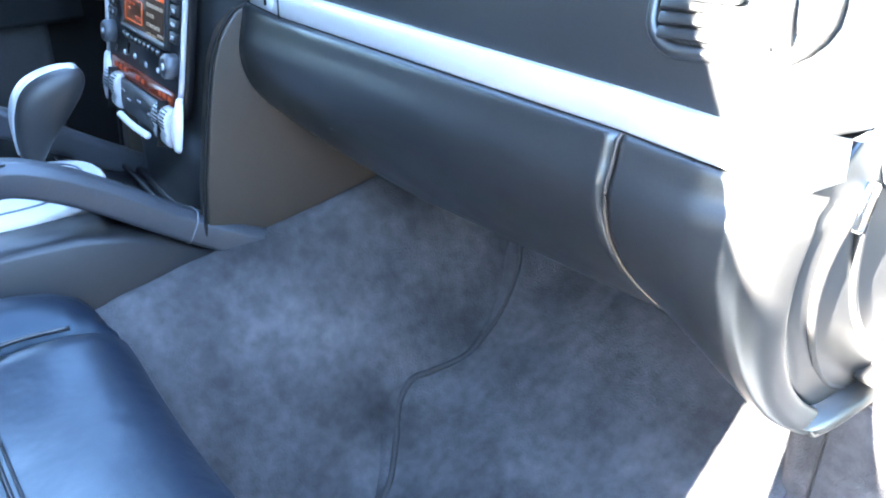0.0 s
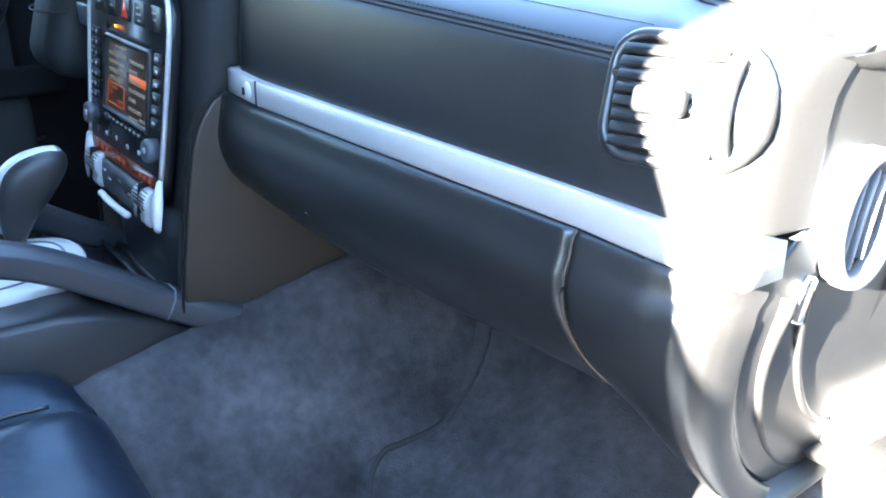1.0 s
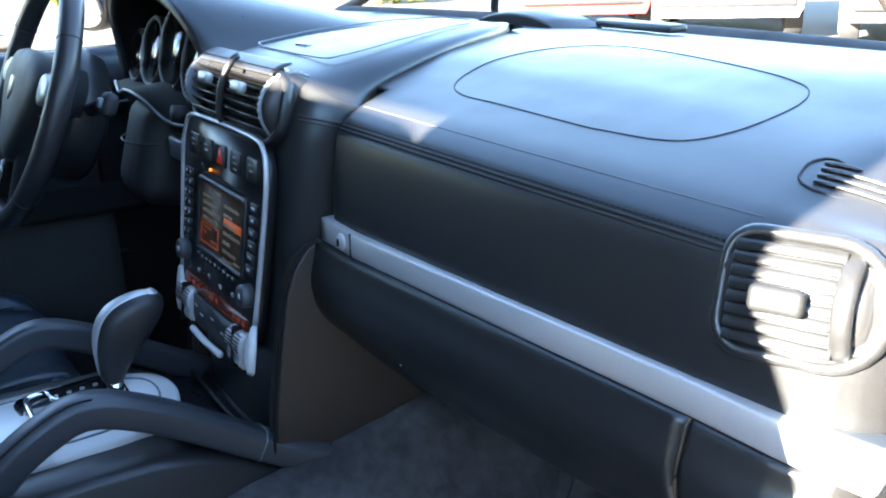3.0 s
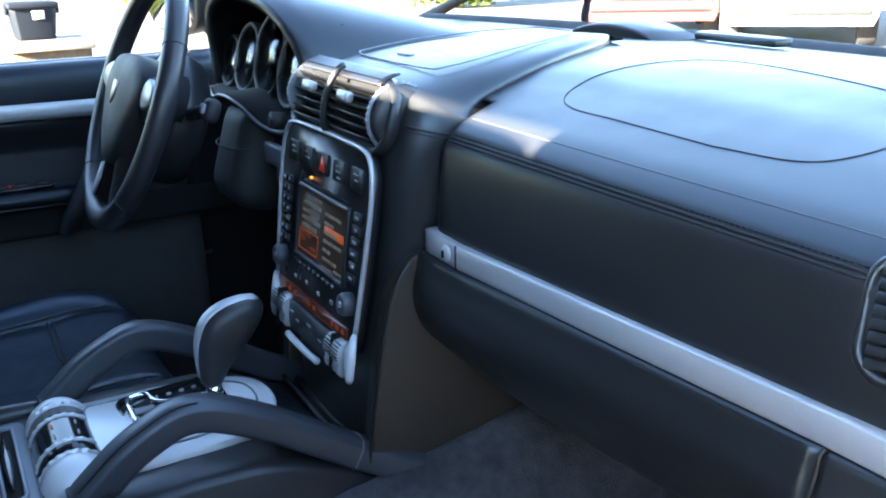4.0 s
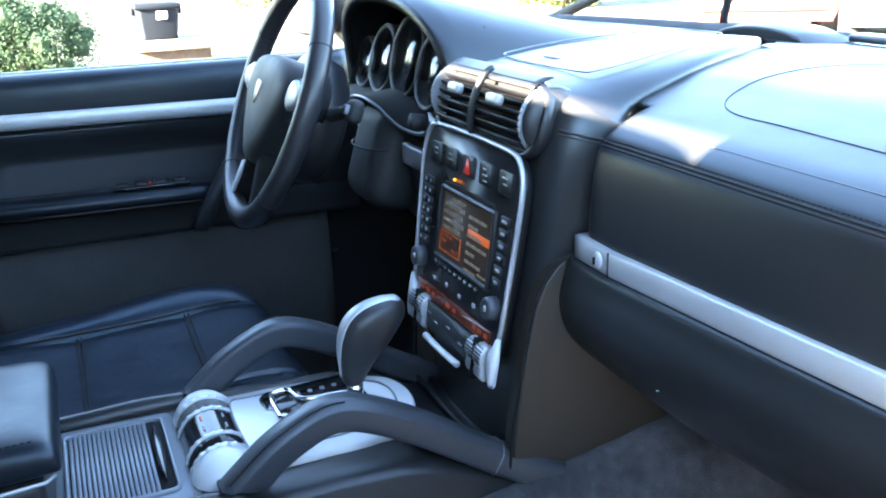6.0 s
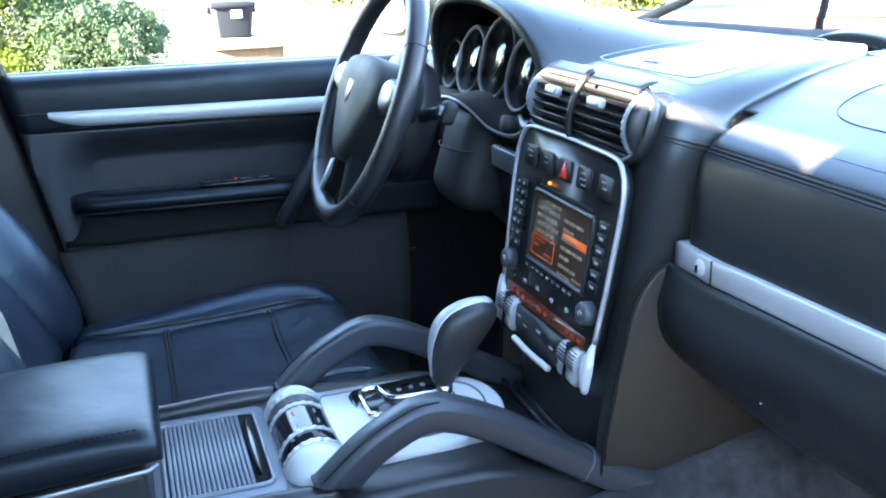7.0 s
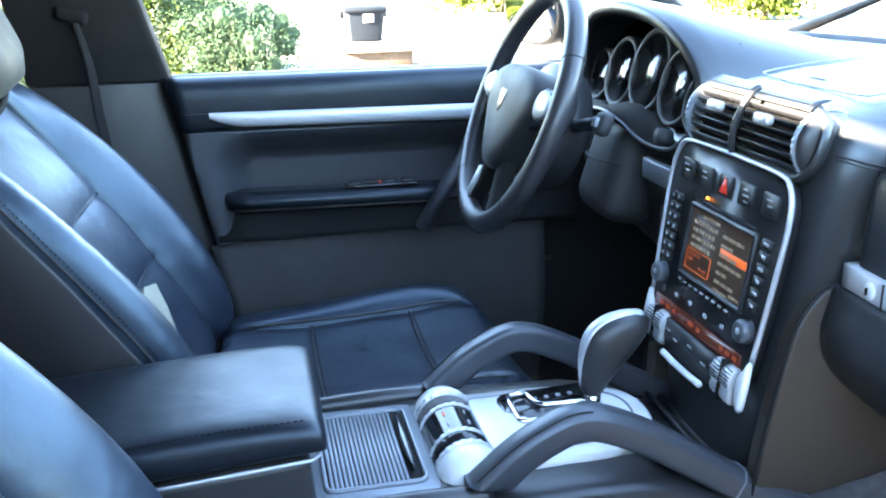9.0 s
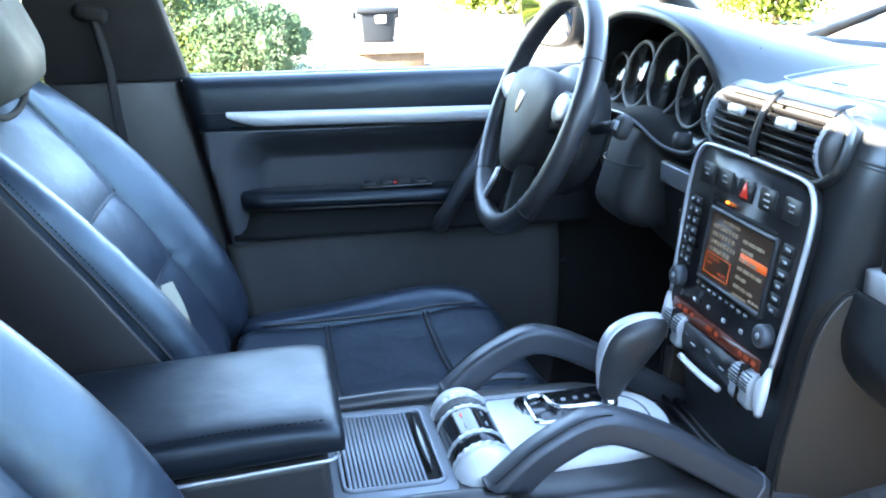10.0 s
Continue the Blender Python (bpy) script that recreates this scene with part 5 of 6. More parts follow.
    part("lower_shelf", loft([[p + Vector((0, dy, dz)) for dy, dz in ((0.0, 0.0), (0.10, 0.012), (0.10, -0.02), (0.016, -0.018))] for p in lip]), DARK, c)
    return c


def driver_dash():
    d = empty("driver_dashboard", (XS, 0.2, 0.9), "black dashboard panel below and beside the instruments", "dashboard")
    prof = [(0.62, 1.185), (0.48, 1.19), (0.32, 1.185), (0.20, 1.165), (0.10, 1.135), (0.055, 1.10), (0.045, 1.06), (0.045, 1.0), (0.07, 0.94), (0.14, 0.88), (0.26, 0.84)]
    part("panel", sheet(lambda u, v: (lambda yz: Vector((-0.13 - 0.63 * u, 0.07 * u * u + yz[0], yz[1])))(soft_interp(v, prof)), 30, 60), DASH, d, "black padded panel", solid=0.006)
    part("trim_strip", box((-0.206, 0.026, 1.066), (0.122, 0.012, 0.028), bevel=0.003), SATIN, d, "short silver trim piece")
    part("ignition_lock", tube([(-0.205, 0.03, 1.115), (-0.205, 0.012, 1.118)], 0.011, 16), RUBBER, d)
    part("light_switch_panel", box((-0.185, 0.034, 1.00), (0.075, 0.012, 0.05), bevel=0.004), PLASTIC, d)
    part("dash_button", box((-0.165, 0.026, 1.01), (0.022, 0.006, 0.012), bevel=0.002), GLOSS, d)
    # vent beyond the instruments
    m = basis((-0.655, 0.085, 1.125), (1, -0.3, 0), (0, 0.3, 1))
    v = part("vent_surround", frame_ring(m @ pose(0, 0, 0.004), rounded(0.10, 0.07, 0.022, 6), 0.006, 0.014), PLASTIC, d)
    part("vent_throat", plate(m @ pose(0, 0, -0.006), rounded(0.09, 0.06, 0.018, 5), 0.008), DARK, v)
    for k in range(6):
        part("vent_slat", box(m @ Vector((0, -0.022 + k * 0.009, 0.0)), (0.082, 0.010, 0.002), rot=m.to_3x3() @ Euler((radians(55), 0, 0)).to_matrix()), SILVER if k == 3 else PLASTIC, v)
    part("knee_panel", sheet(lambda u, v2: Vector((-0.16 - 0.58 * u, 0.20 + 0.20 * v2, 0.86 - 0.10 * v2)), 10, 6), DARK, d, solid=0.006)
    p = empty("foot_pedal", (-0.30, 0.22, 0.66), "black foot pedal with a bright edge", "pedal")
    part("pad", box((-0.36, 0.20, 0.70), (0.07, 0.012, 0.05), rot=Euler((radians(-35), 0, 0)).to_matrix(), bevel=0.004), RUBBER, p)
    part("arm", tube([(-0.36, 0.21, 0.71), (-0.36, 0.28, 0.80), (-0.36, 0.30, 0.88)], 0.008, 8), PLASTIC, p)
    return d


# ---- seats ----
UP, FRONT = Vector((0, -0.56, 0.83)).normalized(), Vector((0, 0.83, 0.56)).normalized()


def seat(xc, label, head_mat, back_dy=0.0, cush_dy=0.0):
    s = empty("front_seat", (xc, -0.4, 0.55), label, "car seat", "front seats")
    foot = Vector((xc, -0.565 + back_dy, 0.785))
    def back(x, h, f):
        return foot + Vector((x, 0, 0)) + UP * h + FRONT * f
    rings = []
    for h, hw, dz in ((-0.02, 0.15, 0.0), (0.05, 0.152, 0.004), (0.145, 0.155, 0.008), (0.154, 0.155, 0.0015), (0.163, 0.155, 0.008), (0.22, 0.156, 0.010), (0.270, 0.156, 0.008), (0.279, 0.156, 0.0), (0.289, 0.156, 0.007), (0.34, 0.155, 0.006), (0.40, 0.152, 0.0), (0.48, 0.14, -0.008), (0.525, 0.12, -0.025), (0.54, 0.10, -0.05)):
        rings.append([back(x * hw, h, f + dz) for x, f in ((-1, -0.11), (-1, -0.01), (-0.95, 0.004), (-0.6, -0.010), (-0.3, -0.016), (0, -0.018), (0.3, -0.016), (0.6, -0.010), (0.95, 0.004), (1, -0.01), (1, -0.11))])
    bk = part("backrest", loft(rings), SEATHIDE, s, "black leather backrest insert", subsurf=1)
    part("seam", tube([back(x, 0.2795, 0.0035 - 0.017 * (1 - (x / 0.15) ** 2)) for x in (-0.148 + 0.296 * k / 20 for k in range(21))], 0.0026, 8), LEATHER, bk)
    part("seam", tube([back(x, 0.1545, 0.004 - 0.017 * (1 - (x / 0.15) ** 2)) for x in (-0.148 + 0.296 * k / 20 for k in range(21))], 0.0022, 8), LEATHER, bk)
    for sx in (-1, 1):
        rings = []
        rows = ((-0.03, 0.155, 0.242, 0.020), (0.03, 0.152, 0.248, 0.045), (0.10, 0.150, 0.252, 0.060), (0.18, 0.150, 0.254, 0.064), (0.26, 0.150, 0.254, 0.058), (0.34, 0.150, 0.250, 0.046), (0.41, 0.146, 0.240, 0.030), (0.47, 0.136, 0.222, 0.012), (0.515, 0.118, 0.195, -0.012), (0.545, 0.095, 0.160, -0.045))
        for h, x0, x1, f in rows:
            w = x1 - x0
            rings.append([back(sx * x, h, ff) for x, ff in ((x0, -0.11), (x0, -0.012), (x0 + 0.06 * w, 0.008), (x0 + 0.3 * w, f * 0.62), (x0 + 0.55 * w, f * 0.95), (x0 + 0.75 * w, f), (x0 + 0.9 * w, f * 0.86), (x1, f * 0.5), (x1 + 0.002, -0.02), (x1, -0.11))])
        bo = part("backrest_bolster", loft(rings), SEATHIDE, s, "raised leather side bolster", subsurf=1)
        line = [back(sx * (x1 + 0.001), h, f * 0.42) for h, x0, x1, f in rows[:-1]]
        line = smooth_path(line, 60)
        part("seam", tube(line, 0.0017, 6), RUBBER, bo)
        part("stitching", dashes([p + UP * 0.0 + FRONT * 0.006 + Vector((sx * -0.0006, 0, 0)) for p in line], 0.006, 0.004, 0.0009), CLOTH, bo, "dark thread")
    # plain side panel behind the stitched edge
    for sx in (-1, 1):
        rings = []
        for h, x1, f in ((-0.04, 0.249, 0.0), (0.10, 0.2575, 0.018), (0.26, 0.2595, 0.018), (0.41, 0.246, 0.006), (0.50, 0.217, -0.01)):
            rings.append([back(sx * x, h, ff) for x, ff in ((x1, f), (x1 + 0.001, -0.06), (x1 - 0.015, -0.13), (x1 - 0.06, -0.14), (x1 - 0.06, f - 0.02))])
        part("side_panel", loft(rings), DARKGREY, s, "plain warm black side panel", bevel=0.004)
    part("back_shell", loft([[back(x, h, f) for x, f in ((-hw, -0.08), (-hw + 0.03, -0.125), (0, -0.14), (hw - 0.03, -0.125), (hw, -0.08))] for h, hw in ((-0.05, 0.23), (0.2, 0.235), (0.45, 0.20), (0.53, 0.14))]), PLASTIC, s, bevel=0.006)
    # collar below the headrest
    part("headrest_collar", tube(smooth_path([back(-0.130, 0.525, 0.004), back(-0.127, 0.495, 0.018), back(-0.105, 0.466, 0.016), back(-0.06, 0.450, 0.008), back(0, 0.445, 0.004), back(0.06, 0.450, 0.008), back(0.105, 0.466, 0.016), back(0.127, 0.495, 0.018), back(0.130, 0.525, 0.004)], 40), 0.0048, 8), CLOTH, s, "dark collar round the headrest")
    hr = basis(back(0, 0.545, 0.030), (1, 0, 0), (0, -0.40, 0.92))
    n = 40
    rings = []
    for z, k in ((-0.06, 0.62), (-0.045, 0.88), (-0.015, 0.99), (0.015, 1.0), (0.035, 0.93), (0.047, 0.75), (0.051, 0.4), (0.052, 0.05)):
        rings.append([hr @ Vector((0.110 * k * math.copysign(abs(math.cos(q)) ** 0.6, math.cos(q)), 0.088 * k * math.copysign(abs(math.sin(q)) ** 0.6, math.sin(q)), z)) for q in (2 * math.pi * j / n for j in range(n))])
    part("headrest", loft(rings), head_mat, s, "rounded padded headrest")
    # cushion
    def cush(x, y, z):
        return Vector((xc + x, y + cush_dy, z))
    rings = [[cush(x, y, z + t) for x, t in ((-0.155, -0.14), (-0.155, -0.006), (-0.145, 0.004), (-0.1, -0.005), (-0.05, -0.010), (0, -0.011), (0.05, -0.010), (0.1, -0.005), (0.145, 0.004), (0.155, -0.006), (0.155, -0.14))] for y, z in ((-0.60, 0.79), (-0.54, 0.783), (-0.46, 0.782), (-0.452, 0.777), (-0.444, 0.783), (-0.36, 0.787), (-0.300, 0.792), (-0.292, 0.787), (-0.284, 0.793), (-0.23, 0.800), (-0.185, 0.796), (-0.160, 0.778), (-0.152, 0.74), (-0.155, 0.66))]
    cu = part("cushion", loft(rings), SEATHIDE, s, "black leather seat cushion with cross seams", subsurf=1)
    for y, z in ((-0.452, 0.7765), (-0.292, 0.7865)):
        part("seam", tube([cush(x, y, z - 0.0055 + 0.012 * (x / 0.145) ** 2) for x in (-0.142 + 0.284 * k / 16 for k in range(17))], 0.0018, 6), DARKGREY, cu)
        part("seam", tube([cush(x, y + 0.006, z - 0.0035 + 0.012 * (x / 0.145) ** 2) for x in (-0.142 + 0.284 * k / 16 for k in range(17))], 0.0012, 6), RUBBER, cu)
    for sx in (-1, 1):
        part("piping", tube(smooth_path([cush(sx * 0.1515, y, z) for y, z in ((-0.55, 0.787), (-0.44, 0.789), (-0.34, 0.793), (-0.25, 0.801), (-0.205, 0.799))], 30), 0.0022, 8), HUB, cu)
        rings = [[cush(sx * x, y, z) for x, z in ((0.156, 0.64), (0.156, 0.778 + t * 0.1), (0.168, 0.785 + t * 0.45), (0.19, 0.785 + t * 0.85), (0.215, 0.785 + t), (0.24, 0.775 + t * 0.75), (0.256, 0.755 + t * 0.3), (0.258, 0.72), (0.25, 0.64))] for y, t in ((-0.60, -0.003), (-0.53, 0.002), (-0.42, 0.014), (-0.33, 0.028), (-0.26, 0.035), (-0.20, 0.025), (-0.168, 0.0), (-0.157, -0.05))]
        part("cushion_bolster", loft(rings), SEATHIDE, s, "raised leather cushion bolster", subsurf=1)
    part("base", box((xc, -0.4, 0.61), (0.44, 0.42, 0.14), bevel=0.02), PLASTIC, s, "black plastic seat base")
    return s, back


# ---- driver's door ----
def left_door():
    d = empty("driver_door", (-0.82, -0.25, 0.6), "closed driver's door with black leather panel and silver strip", "car door")
    def panel(u, v):
        y = -0.632 + 0.76 * u
        prof = [(-0.815, 1.144), (-0.80, 1.152), (-0.785, 1.153), (-0.772, 1.148), (-0.764, 1.137), (-0.761, 1.125), (-0.760, 1.11), (-0.760, 1.09), (-0.762, 1.07), (-0.765, 1.062), (-0.772, 1.057)]
        x, z = soft_interp(v, prof)
        k = max(0.0, (y - 0.0) / 0.12)
        low = -0.628 + 0.22 * (1.16 - z)
        return Vector((x - 0.03 * k * k, low + (0.12 - low) * u, z))
    part("upper_panel", sheet(panel, 30, 36), LEATHER, d, "black leather door top", solid=0.012)
    part("pad_seam", tube([(-0.7595, -0.606 + 0.053 * k / 6, 1.0925) for k in range(7)], 0.0011, 6), RUBBER, d)
    # recess with rounded ends behind the pull
    def recess(u, v):
        y, z = -0.60 + 0.70 * u, 1.060 - 0.205 * v
        ey = 0.085 - (y + 0.572 - 0.12 * (1.06 - z))
        ez = 0.085 - (1.064 - z)
        e = math.hypot(max(0.0, ey), max(0.0, ez)) / 0.085
        a = min(1.0, max(0.0, (1.0 - e) / 0.8))
        x = -0.768 - 0.060 * a * a * (3 - 2 * a)
        low = -0.605 + 0.21 * (1.06 - z)
        return Vector((x, max(y, low), z))
    part("recess", sheet(recess, 70, 70), HANDLE, d, "dark recessed middle panel", solid=0.004)
    arm = part("armrest", loft([[Vector((-0.80 + dx * k, y, 0.930 + dz + 0.018 * (1 - (y + 0.54) / 0.36) * 0.3)) for dx, dz in ((0.0, 0.014), (0.034, 0.015), (0.050, 0.010), (0.056, 0.0), (0.052, -0.012), (0.040, -0.019), (0.0, -0.024))] for y, k in ((-0.545, 0.55), (-0.535, 0.85), (-0.50, 1.0), (-0.35, 1.0), (-0.20, 1.0), (-0.15, 0.95))]), LEATHER, d, "padded leather armrest ledge")
    part("armrest_line", tube([(-0.7445, -0.53, 0.922), (-0.744, -0.35, 0.920), (-0.744, -0.17, 0.918)], 0.0014, 6), GREY, arm)
    sw = part("switch_panel", box((-0.772, -0.265, 0.949), (0.030, 0.13, 0.006), bevel=0.002), GLOSS, arm, "window switch panel")
    for k in range(4):
        part("switch", box((-0.770, -0.315 + 0.032 * k, 0.954), (0.016, 0.020, 0.008), rot=Euler((0, radians(8), 0)).to_matrix(), bevel=0.002), PLASTIC, sw)
    part("warning_light", box((-0.764, -0.268, 0.9555), (0.004, 0.005, 0.004), bevel=0.001), HAZARD, sw, "small red light")
    # pull handle at the front
    pull = smooth_path([(-0.752, -0.085, 1.052), (-0.738, -0.115, 1.0), (-0.732, -0.150, 0.95), (-0.738, -0.175, 0.905), (-0.755, -0.19, 0.87)], 24)
    part("pull_handle", tube(pull, 0.02, 12, flat=0.7), HANDLE, d, "dark curved door pull")
    # lower panel with its pocket
    def lower(u, v):
        z = 0.870 - 0.38 * v
        low = -0.575 + 0.22 * (0.87 - z)
        y = low + (0.045 - low) * u
        bulge = 0.025 * math.sin(math.pi * min(1, v * 1.1)) + 0.018 * (1 - v)
        return Vector((-0.80 + bulge, y, z - 0.03 * (1 - u) * (1 - v) + 0.012))
    part("lower_panel", sheet(lower, 30, 30), CLOTHGREY, d, "charcoal lower door panel", solid=0.006)
    part("pocket_edge", tube(smooth_path([(-0.770, -0.16, 0.770), (-0.766, -0.05, 0.775), (-0.766, 0.06, 0.785)], 16), 0.003, 6), PLASTIC, d)
    # near-black sheet that stands in for the shade below the armrest
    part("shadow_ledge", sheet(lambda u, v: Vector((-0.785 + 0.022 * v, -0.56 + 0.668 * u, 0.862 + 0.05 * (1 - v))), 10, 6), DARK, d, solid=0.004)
    strip = []
    for k in range(31):
        u = (k / 30) ** 2
        y = -0.558 + 0.52 * u
        up = 0.011 - 0.005 * u
        dn = -0.006 + 0.020 * min(1, (u / 0.10) ** 0.5) + 0.008 * u
        strip.append([Vector((-0.7615 + dx, y, 1.083 + h)) for dx, h in ((-0.01, up), (0.004, up), (0.0065, up * 0.6), (0.0065, -dn * 0.6), (0.004, -dn), (-0.01, -dn))])
    part("trim_strip", loft(strip), SILVER, d, "satin silver trim strip")
    part("outer_skin", box((-0.862, -0.20, 0.76), (0.03, 0.90, 0.78), bevel=0.01), PLASTIC, d)
    part("strip_gap", tube([(-0.762, -0.55 + 0.5 * k / 12, 1.083 - 0.016 - 0.010 * k / 12) for k in range(13)], 0.002, 6), DARK, d)
    part("glass_seal", tube([(-0.812, -0.63, 1.144), (-0.815, -0.3, 1.144), (-0.818, 0.10, 1.141)], 0.006, 8), RUBBER, d)
    return d


def seat_belt():
    b = empty("seat_belt", (-0.77, -0.74, 1.2), "dark seat belt hanging from the centre pillar", "seat belt")
    def strap(u, v):
        p = [(-0.762, -0.752, 1.250), (-0.762, -0.743, 1.215), (-0.764, -0.735, 1.17), (-0.768, -0.731, 1.10), (-0.77, -0.720, 1.0), (-0.77, -0.69, 0.85), (-0.77, -0.66, 0.62)]
        n = len(p) - 1
        i = min(int(u * n), n - 1)
        t = u * n - i
        q = Vector(p[i]).lerp(Vector(p[i + 1]), t)
        return q + Vector((0.007 * math.sin(v * 3.0 + 3.0 * u), 0.0068 * (v - 0.5) * 2 - 0.006, 0))
    part("webbing", sheet(strap, 40, 6), CLOTH, b, "dark woven webbing", solid=0.0015)
    part("anchor", box((-0.770, -0.762, 1.262), (0.018, 0.054, 0.026), rot=Euler((radians(-14), 0, 0)).to_matrix(), bevel=0.009, seg=3), CLOTH, b, "black belt guide")


# ---- outside ----
def foliage(name, c, size, count, seed, label, leaf=0.05, mat=None):
    rng = random.Random(seed)
    t = empty(name, (c[0], c[1], 0), label, "shrub")
    for k in range(5):
        a = rng.uniform(0, 6.28)
        top = Vector((c[0] + size[0] * 0.6 * math.cos(a), c[1] + size[1] * 0.6 * math.sin(a), c[2] + size[2] * rng.uniform(0.1, 0.6)))
        base = Vector((c[0] + 0.15 * math.cos(a), c[1] + 0.15 * math.sin(a), 0))
        part("stem", tube(smooth_path([base, base.lerp(top, 0.5) + Vector((0, 0, 0.2)), top], 10), 0.03, 7, radii=[0.035 - 0.0028 * j for j in range(10)]), BARK, t)
    vs, fs = [], []
    clumps = []
    for _ in range(60):
        d = Vector((rng.gauss(0, 1), rng.gauss(0, 1), rng.gauss(0, 1))).normalized() * rng.uniform(0.45, 1.0)
        clumps.append(Vector((c[0] + d.x * size[0], c[1] + d.y * size[1], max(0.1, c[2] + d.z * size[2]))))
    # dense twiggy heart of each clump
    r = 0.15 * (size[0] + size[1] + size[2]) / 3
    for q in clumps:
        i, ring = len(vs), 7
        for la in (-0.9, 0.0, 0.9):
            vs += [q + Vector((math.cos(la) * math.cos(6.2832 * k / ring), math.cos(la) * math.sin(6.2832 * k / ring), math.sin(la))) * r * rng.uniform(0.75, 1.15) for k in range(ring)]
        fs += [(i + a * ring + k, i + a * ring + (k + 1) % ring, i + (a + 1) * ring + (k + 1) % ring, i + (a + 1) * ring + k) for a in (0, 1) for k in range(ring)]
        fs += [tuple(i + 2 * ring + k for k in range(ring)), tuple(i + k for k in reversed(range(ring)))]
    for _ in range(count):
        q = rng.choice(clumps)
        r = 0.22 * (size[0] + size[1] + size[2]) / 3
        p = q + Vector((rng.gauss(0, r), rng.gauss(0, r), rng.gauss(0, r)))
        if p.z < 0.05:
            continue
        a = Vector((rng.gauss(0, 1), rng.gauss(0, 1), rng.gauss(0, 1))).normalized()
        b = a.cross(Vector((rng.gauss(0, 1), rng.gauss(0, 1), rng.gauss(0, 1)))).normalized()
        ll, w = leaf * rng.uniform(0.6, 1.3), leaf * 0.45
        i = len(vs)
        vs += [p - a * ll, p + b * w, p + a * ll, p - b * w]
        fs.append((i, i + 1, i + 2, i + 3))
    me = bpy.data.meshes.new("crown")
    me.from_pydata(vs, [], fs)
    me.materials.append(mat or LEAF)
    ob = new("crown", me)
    ob.parent = t
    ob.matrix_parent_inverse = t.matrix_basis.inverted()
    return t


def parked_car(at, turn, paint, label):
    """A plain hatchback: body, cabin, glass, wheels, lamps and bumpers."""
    t = empty("parked_car", at, label, "car")
    m = Matrix.Translation(at) @ pose(0, 0, 0, 0, 0, turn)
    sec = ((-2.15, 0.45, 0.75, 0.80), (-2.05, 0.30, 0.85, 0.88), (-1.2, 0.24, 0.90, 0.90), (0.0, 0.22, 0.92, 0.90), (1.3, 0.24, 0.95, 0.90), (2.0, 0.32, 0.95, 0.86), (2.12, 0.45, 0.85, 0.78))
    rings = [[m @ Vector((x * w, y, z)) for x, z in ((-0.94, lo), (-1, lo + 0.12), (-1, hi - 0.22), (-0.95, hi - 0.04), (-0.85, hi), (0.85, hi), (0.95, hi - 0.04), (1, hi - 0.22), (1, lo + 0.12), (0.94, lo))] for y, lo, hi, w in sec]
    part("body", loft(rings), paint, t, "painted car body", bevel=0.02)
    cab = [[m @ Vector((x * w, y, z)) for x, z in ((-1, 0.90), (-0.86, hi - 0.06), (-0.78, hi), (0.78, hi), (0.86, hi - 0.06), (1, 0.90))] for y, hi, w in ((-1.0, 0.97, 0.80), (-0.4, 1.38, 0.80), (0.3, 1.46, 0.80), (1.4, 1.42, 0.80), (2.0, 1.0, 0.78))]
    part("cabin", loft(cab), GLOSS, t, "dark glazed cabin")
    part("roof", loft([[m @ Vector((x * w, y, z)) for x, z in ((-0.80, hi - 0.03), (-0.7, hi + 0.012), (0.7, hi + 0.012), (0.80, hi - 0.03))] for y, hi, w in ((-0.4, 1.38, 0.80), (0.3, 1.46, 0.80), (1.4, 1.42, 0.80))]), paint, t)
    for y in (-1.35, 1.35):
        for sx in (-1, 1):
            n = 24
            rg = [[m @ Vector((sx * x, y + r * math.cos(2 * math.pi * k / n), 0.33 + r * math.sin(2 * math.pi * k / n))) for k in range(n)] for x, r in ((0.70, 0.32), (0.72, 0.33), (0.90, 0.33), (0.915, 0.31), (0.915, 0.2))]
            wh = part("wheel", loft(rg), RUBBER, t, "black tyre")
            rg = [[m @ Vector((sx * x, y + r * math.cos(2 * math.pi * k / n), 0.33 + r * math.sin(2 * math.pi * k / n))) for k in range(n)] for x, r in ((0.905, 0.205), (0.925, 0.20), (0.93, 0.05))]
            part("rim", loft(rg), SILVER, wh, "silver rim")
    for y, s in ((-2.14, -1), (2.11, 1)):
        part("bumper", box(m @ Vector((0, y, 0.5)), (1.6, 0.10, 0.14), rot=m.to_3x3(), bevel=0.03), PLASTIC, t)
        for sx in (-1, 1):
            part("lamp", box(m @ Vector((sx * 0.62, y - s * 0.01, 0.72)), (0.28, 0.06, 0.13), rot=m.to_3x3(), bevel=0.02), CHROME if s < 0 else HAZARD, t)
    return t


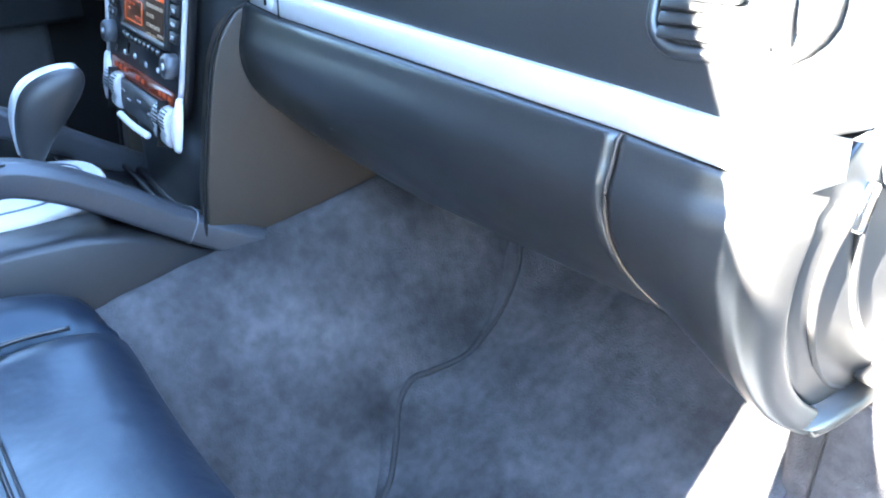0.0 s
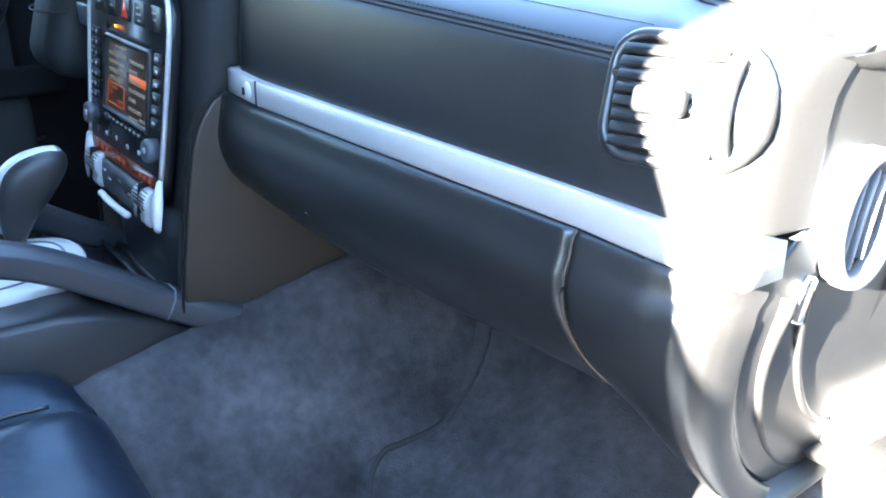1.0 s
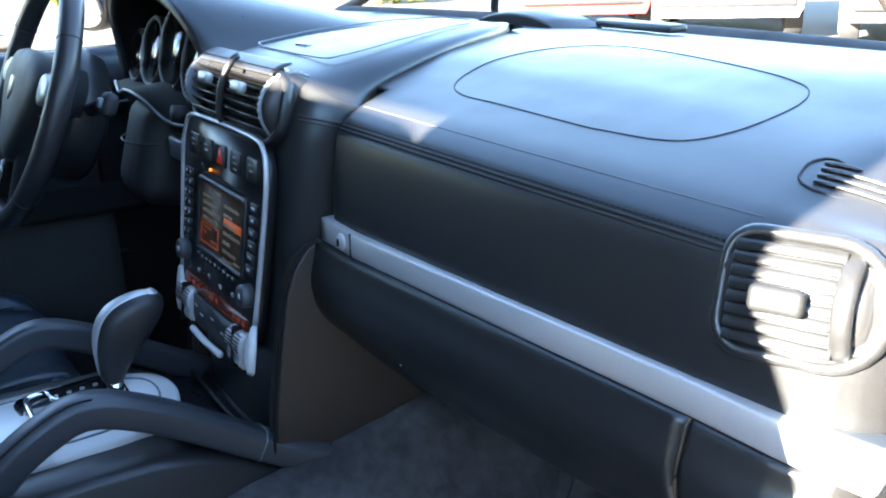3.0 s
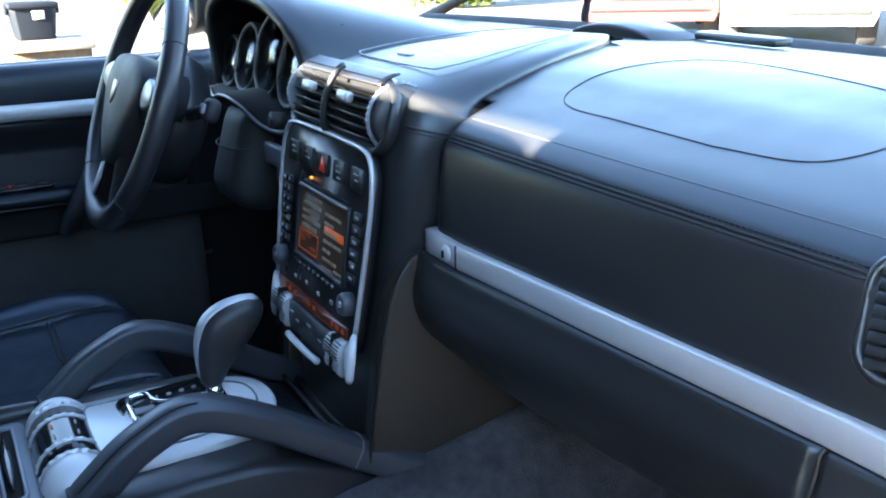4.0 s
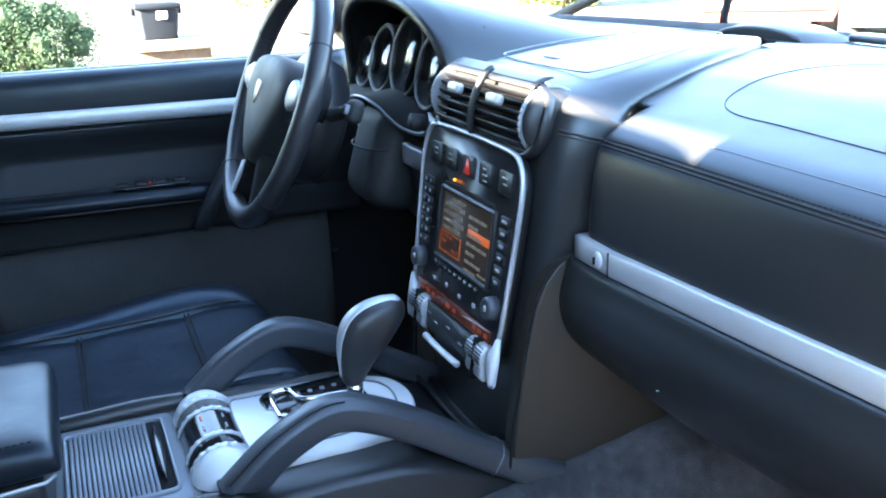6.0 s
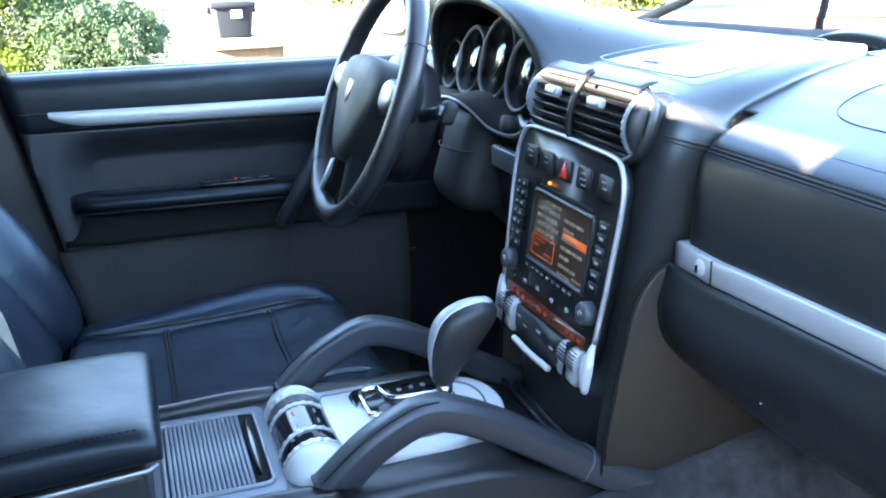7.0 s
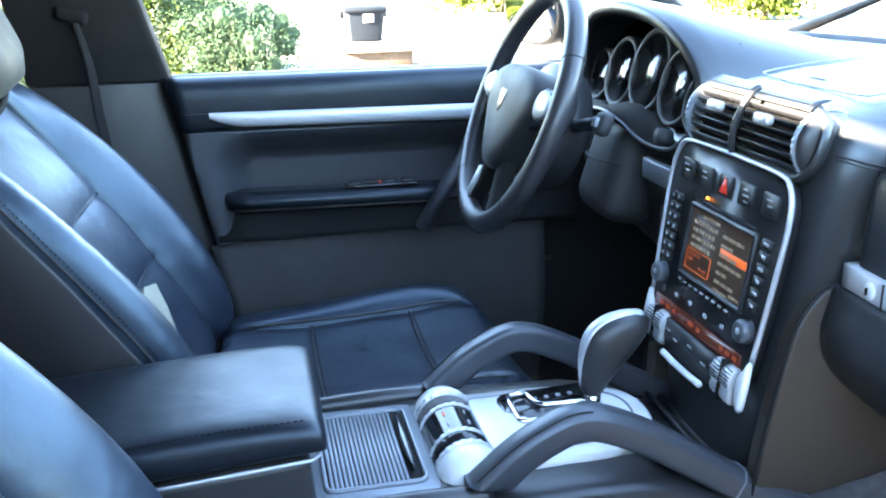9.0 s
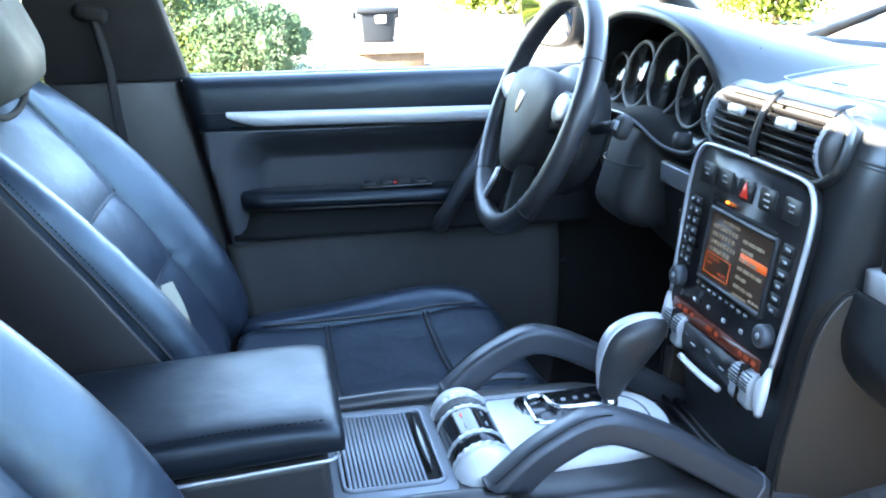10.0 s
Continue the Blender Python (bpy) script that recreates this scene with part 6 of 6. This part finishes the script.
def outside():
    bm = bmesh.new()
    bmesh.ops.create_grid(bm, x_segments=2, y_segments=2, size=400)
    tagged(part("ground", bm, CONCRETE, smooth=False), "sunlit pale worn asphalt ground", "ground", kind="structure")
    t = empty("work_table", (-4.9, 0.27, 0), "wooden outdoor table with a pale top and thick legs", "table")
    for k in range(4):
        part("plank", box((-5.16 + 0.175 * k, 0.262, 0.862), (0.165, 0.44, 0.042), bevel=0.006), TABLETOP, t)
    part("apron", box((-4.60, 0.262, 0.797), (0.03, 0.40, 0.085), bevel=0.004), WOOD, t)
    for dx in (-0.24, 0.24):
        for dy in (-0.17, 0.17):
            part("leg", box((-4.9 + dx, 0.29 + dy, 0.38), (0.09, 0.10, 0.77), bevel=0.008), WOOD, t)
    part("shelf", box((-4.9, 0.29, 0.62), (0.55, 0.34, 0.03), bevel=0.005), WOOD, t)
    b = empty("storage_bin", (-4.9, 0.21, 0.863), "dark grey plastic storage bin with lid and white label", "bin")
    bx = part("body", loft([[Vector((-4.9 + 0.13 * k * sx, 0.215 + 0.115 * k * sy, z)) for sx, sy in ((-1, -0.8), (-0.8, -1), (0.8, -1), (1, -0.8), (1, 0.8), (0.8, 1), (-0.8, 1), (-1, 0.8))] for z, k in ((0.885, 0.86), (0.90, 0.89), (1.03, 1.02), (1.055, 1.04))]), BINPLASTIC, b, bevel=0.004)
    part("label", box((-4.764, 0.235, 1.02), (0.006, 0.062, 0.045), bevel=0.001), WHITE, bx, "white label patch")
    lid = part("lid", box((-4.9, 0.215, 1.070), (0.30, 0.26, 0.034), bevel=0.012, seg=3), BINPLASTIC, b, "dark lid")
    for sy in (-1, 1):
        part("latch", box((-4.9, 0.215 + sy * 0.13, 1.045), (0.10, 0.022, 0.05), bevel=0.006), BINPLASTIC, lid)
    foliage("leafy_shrub", (-7.6, -1.6, 1.2), (0.9, 0.85, 1.1), 90000, 5, "sunlit green leafy shrub beyond the driver's window", 0.0135)
    foliage("leafy_shrub", (-7.2, -0.58, 0.70), (0.55, 0.52, 0.66), 46000, 6, "lower blue-green shrub beside the table", 0.0115, LEAFBLUE)
    foliage("leafy_shrub", (-7.5, -4.4, 1.4), (1.0, 1.6, 1.4), 14000, 7, "yellow-green shrub behind the rear door window", 0.036)
    foliage("leafy_shrub", (-18.0, 10.2, 0.9), (1.0, 1.3, 0.9), 5200, 8, "green hedge beyond the bonnet", 0.08)
    foliage("leafy_shrub", (-24.0, 6.2, 0.9), (1.6, 2.2, 0.9), 3200, 9, "distant green hedge in sunlight", 0.1)
    w = empty("garden_wall", (-12, -1, 0), "low pale grey stone border behind the shrubs", "wall")
    for k in range(14):
        part("stone", box((-8.6 + 0.03 * (k % 3), -4.6 + 0.62 * k, 0.20), (0.35, 0.58, 0.40), bevel=0.03), STONE, w)
    # unseen board wall, added to block sky and ground light from the right
    w = empty("light_block_wall", (1.75, -1.0, 0), "unseen dark board wall added to block light from the passenger side", "wall")
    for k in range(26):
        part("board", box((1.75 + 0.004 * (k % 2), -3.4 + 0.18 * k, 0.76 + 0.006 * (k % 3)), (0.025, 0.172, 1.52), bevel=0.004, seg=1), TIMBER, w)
    parked_car((-10.6, 9.5, 0), 49, REDPAINT, "red parked car seen through the windscreen")
    parked_car((-8.6, 10.4, 0), 42, PAINT, "white parked car seen through the windscreen")
    parked_car((-6.2, 11.2, 0), 36, GLOSSCAR, "dark parked car seen through the windscreen")
    p = empty("lamp_post", (-8.9, 14.2, 0), "thin dark upright post beyond the windscreen", "post")
    part("pole", tube([(-8.9, 14.2, 0), (-8.9, 14.2, 3.0), (-8.8, 14.2, 6.0)], 0.06, 10), PLASTIC, p)
    # door mirror on the driver's side
    dm = empty("door_mirror", (-0.98, 0.12, 1.15), "oval driver's door mirror in a dark housing", "mirror")
    mm = basis((-1.02, 0.10, 1.245), (1, 0.22, 0), (0, -0.06, 1))
    n = 36
    ov = [(0.105 * math.copysign(abs(math.cos(q)) ** 0.75, math.cos(q)), 0.072 * math.copysign(abs(math.sin(q)) ** 0.75, math.sin(q))) for q in (2 * math.pi * k / n for k in range(n))]
    part("housing", loft([[mm @ Vector((x * k, y * k, z)) for x, y in ov] for z, k in ((0.012, 1.06), (0.004, 1.12), (-0.03, 1.10), (-0.08, 0.85), (-0.11, 0.5))]), PLASTIC, dm, "dark mirror housing")
    part("glass", plate(mm @ pose(0, 0, 0.0145), ov, 0.004), MIRROR, dm, "mirror glass")
    part("arm", tube([(-0.86, 0.17, 1.15), (-0.93, 0.16, 1.17), (-1.0, 0.15, 1.2)], 0.022, 10), PLASTIC, dm)
    # wiper and bonnet beyond the glass
    wp = empty("wiper", (-0.37, 0.62, 1.19), "black windscreen wiper standing on the cowl", "wiper")
    part("arm", tube(smooth_path([(-0.376, 0.64, 1.165), (-0.366, 0.62, 1.20), (-0.345, 0.61, 1.25), (-0.36, 0.60, 1.30), (-0.46, 0.595, 1.31)], 20), 0.007, 8), RUBBER, wp)
    part("blade", tube(smooth_path([(-0.42, 0.60, 1.315), (-0.62, 0.60, 1.258), (-0.80, 0.60, 1.205), (-0.94, 0.60, 1.165)], 24), 0.009, 8, radii=[0.004 + 0.010 * k / 23 for k in range(24)]), RUBBER, wp, "long black rubber blade")
    bn = empty("bonnet", (0, 1.4, 1.0), "pale painted bonnet seen beyond the windscreen", "bonnet")
    part("panel", sheet(lambda u, v: Vector((-0.78 + 1.56 * u, 0.98 + 0.95 * v - 0.10 * (2 * u - 1) ** 2, 1.10 - 0.10 * v - 0.10 * v * v + 0.02 * math.cos((2 * u - 1) * 1.6))), 24, 16), PAINT, bn, "pale painted panel", solid=0.01)


shell()
pillars()
dashboard()
side_vent()
top_vent()
centre_stack()
centre_vents()
dash_speaker()
console()
shifter()
wheel()
cluster()
driver_dash()
driver_seat, back_at = seat(XS, "black leather driver's seat with stitched bolsters and pale headrest", GREYLEATHER, 0.0, 0.030)
# patch of sunlight on the seat back, modelled as a cream sheet
tab = bmesh.new()
loft([[back_at(x, h, f + d) for x, h, f in ((-0.078, 0.135, -0.006), (-0.050, 0.104, -0.008), (-0.01, 0.082, -0.009), (0.040, 0.060, -0.008), (0.080, 0.085, -0.005), (0.05, 0.14, -0.008), (-0.03, 0.150, -0.009))] for d in (0.0, 0.004)], bm=tab)
part("sewn_label", tab, CREAM, driver_seat, "small sunlit patch on the backrest, put in as a cream piece", smooth=False)
seat(-XS, "black leather passenger seat with raised side bolsters", LEATHER, -0.015, 0.025)
left_door()
seat_belt()
outside()
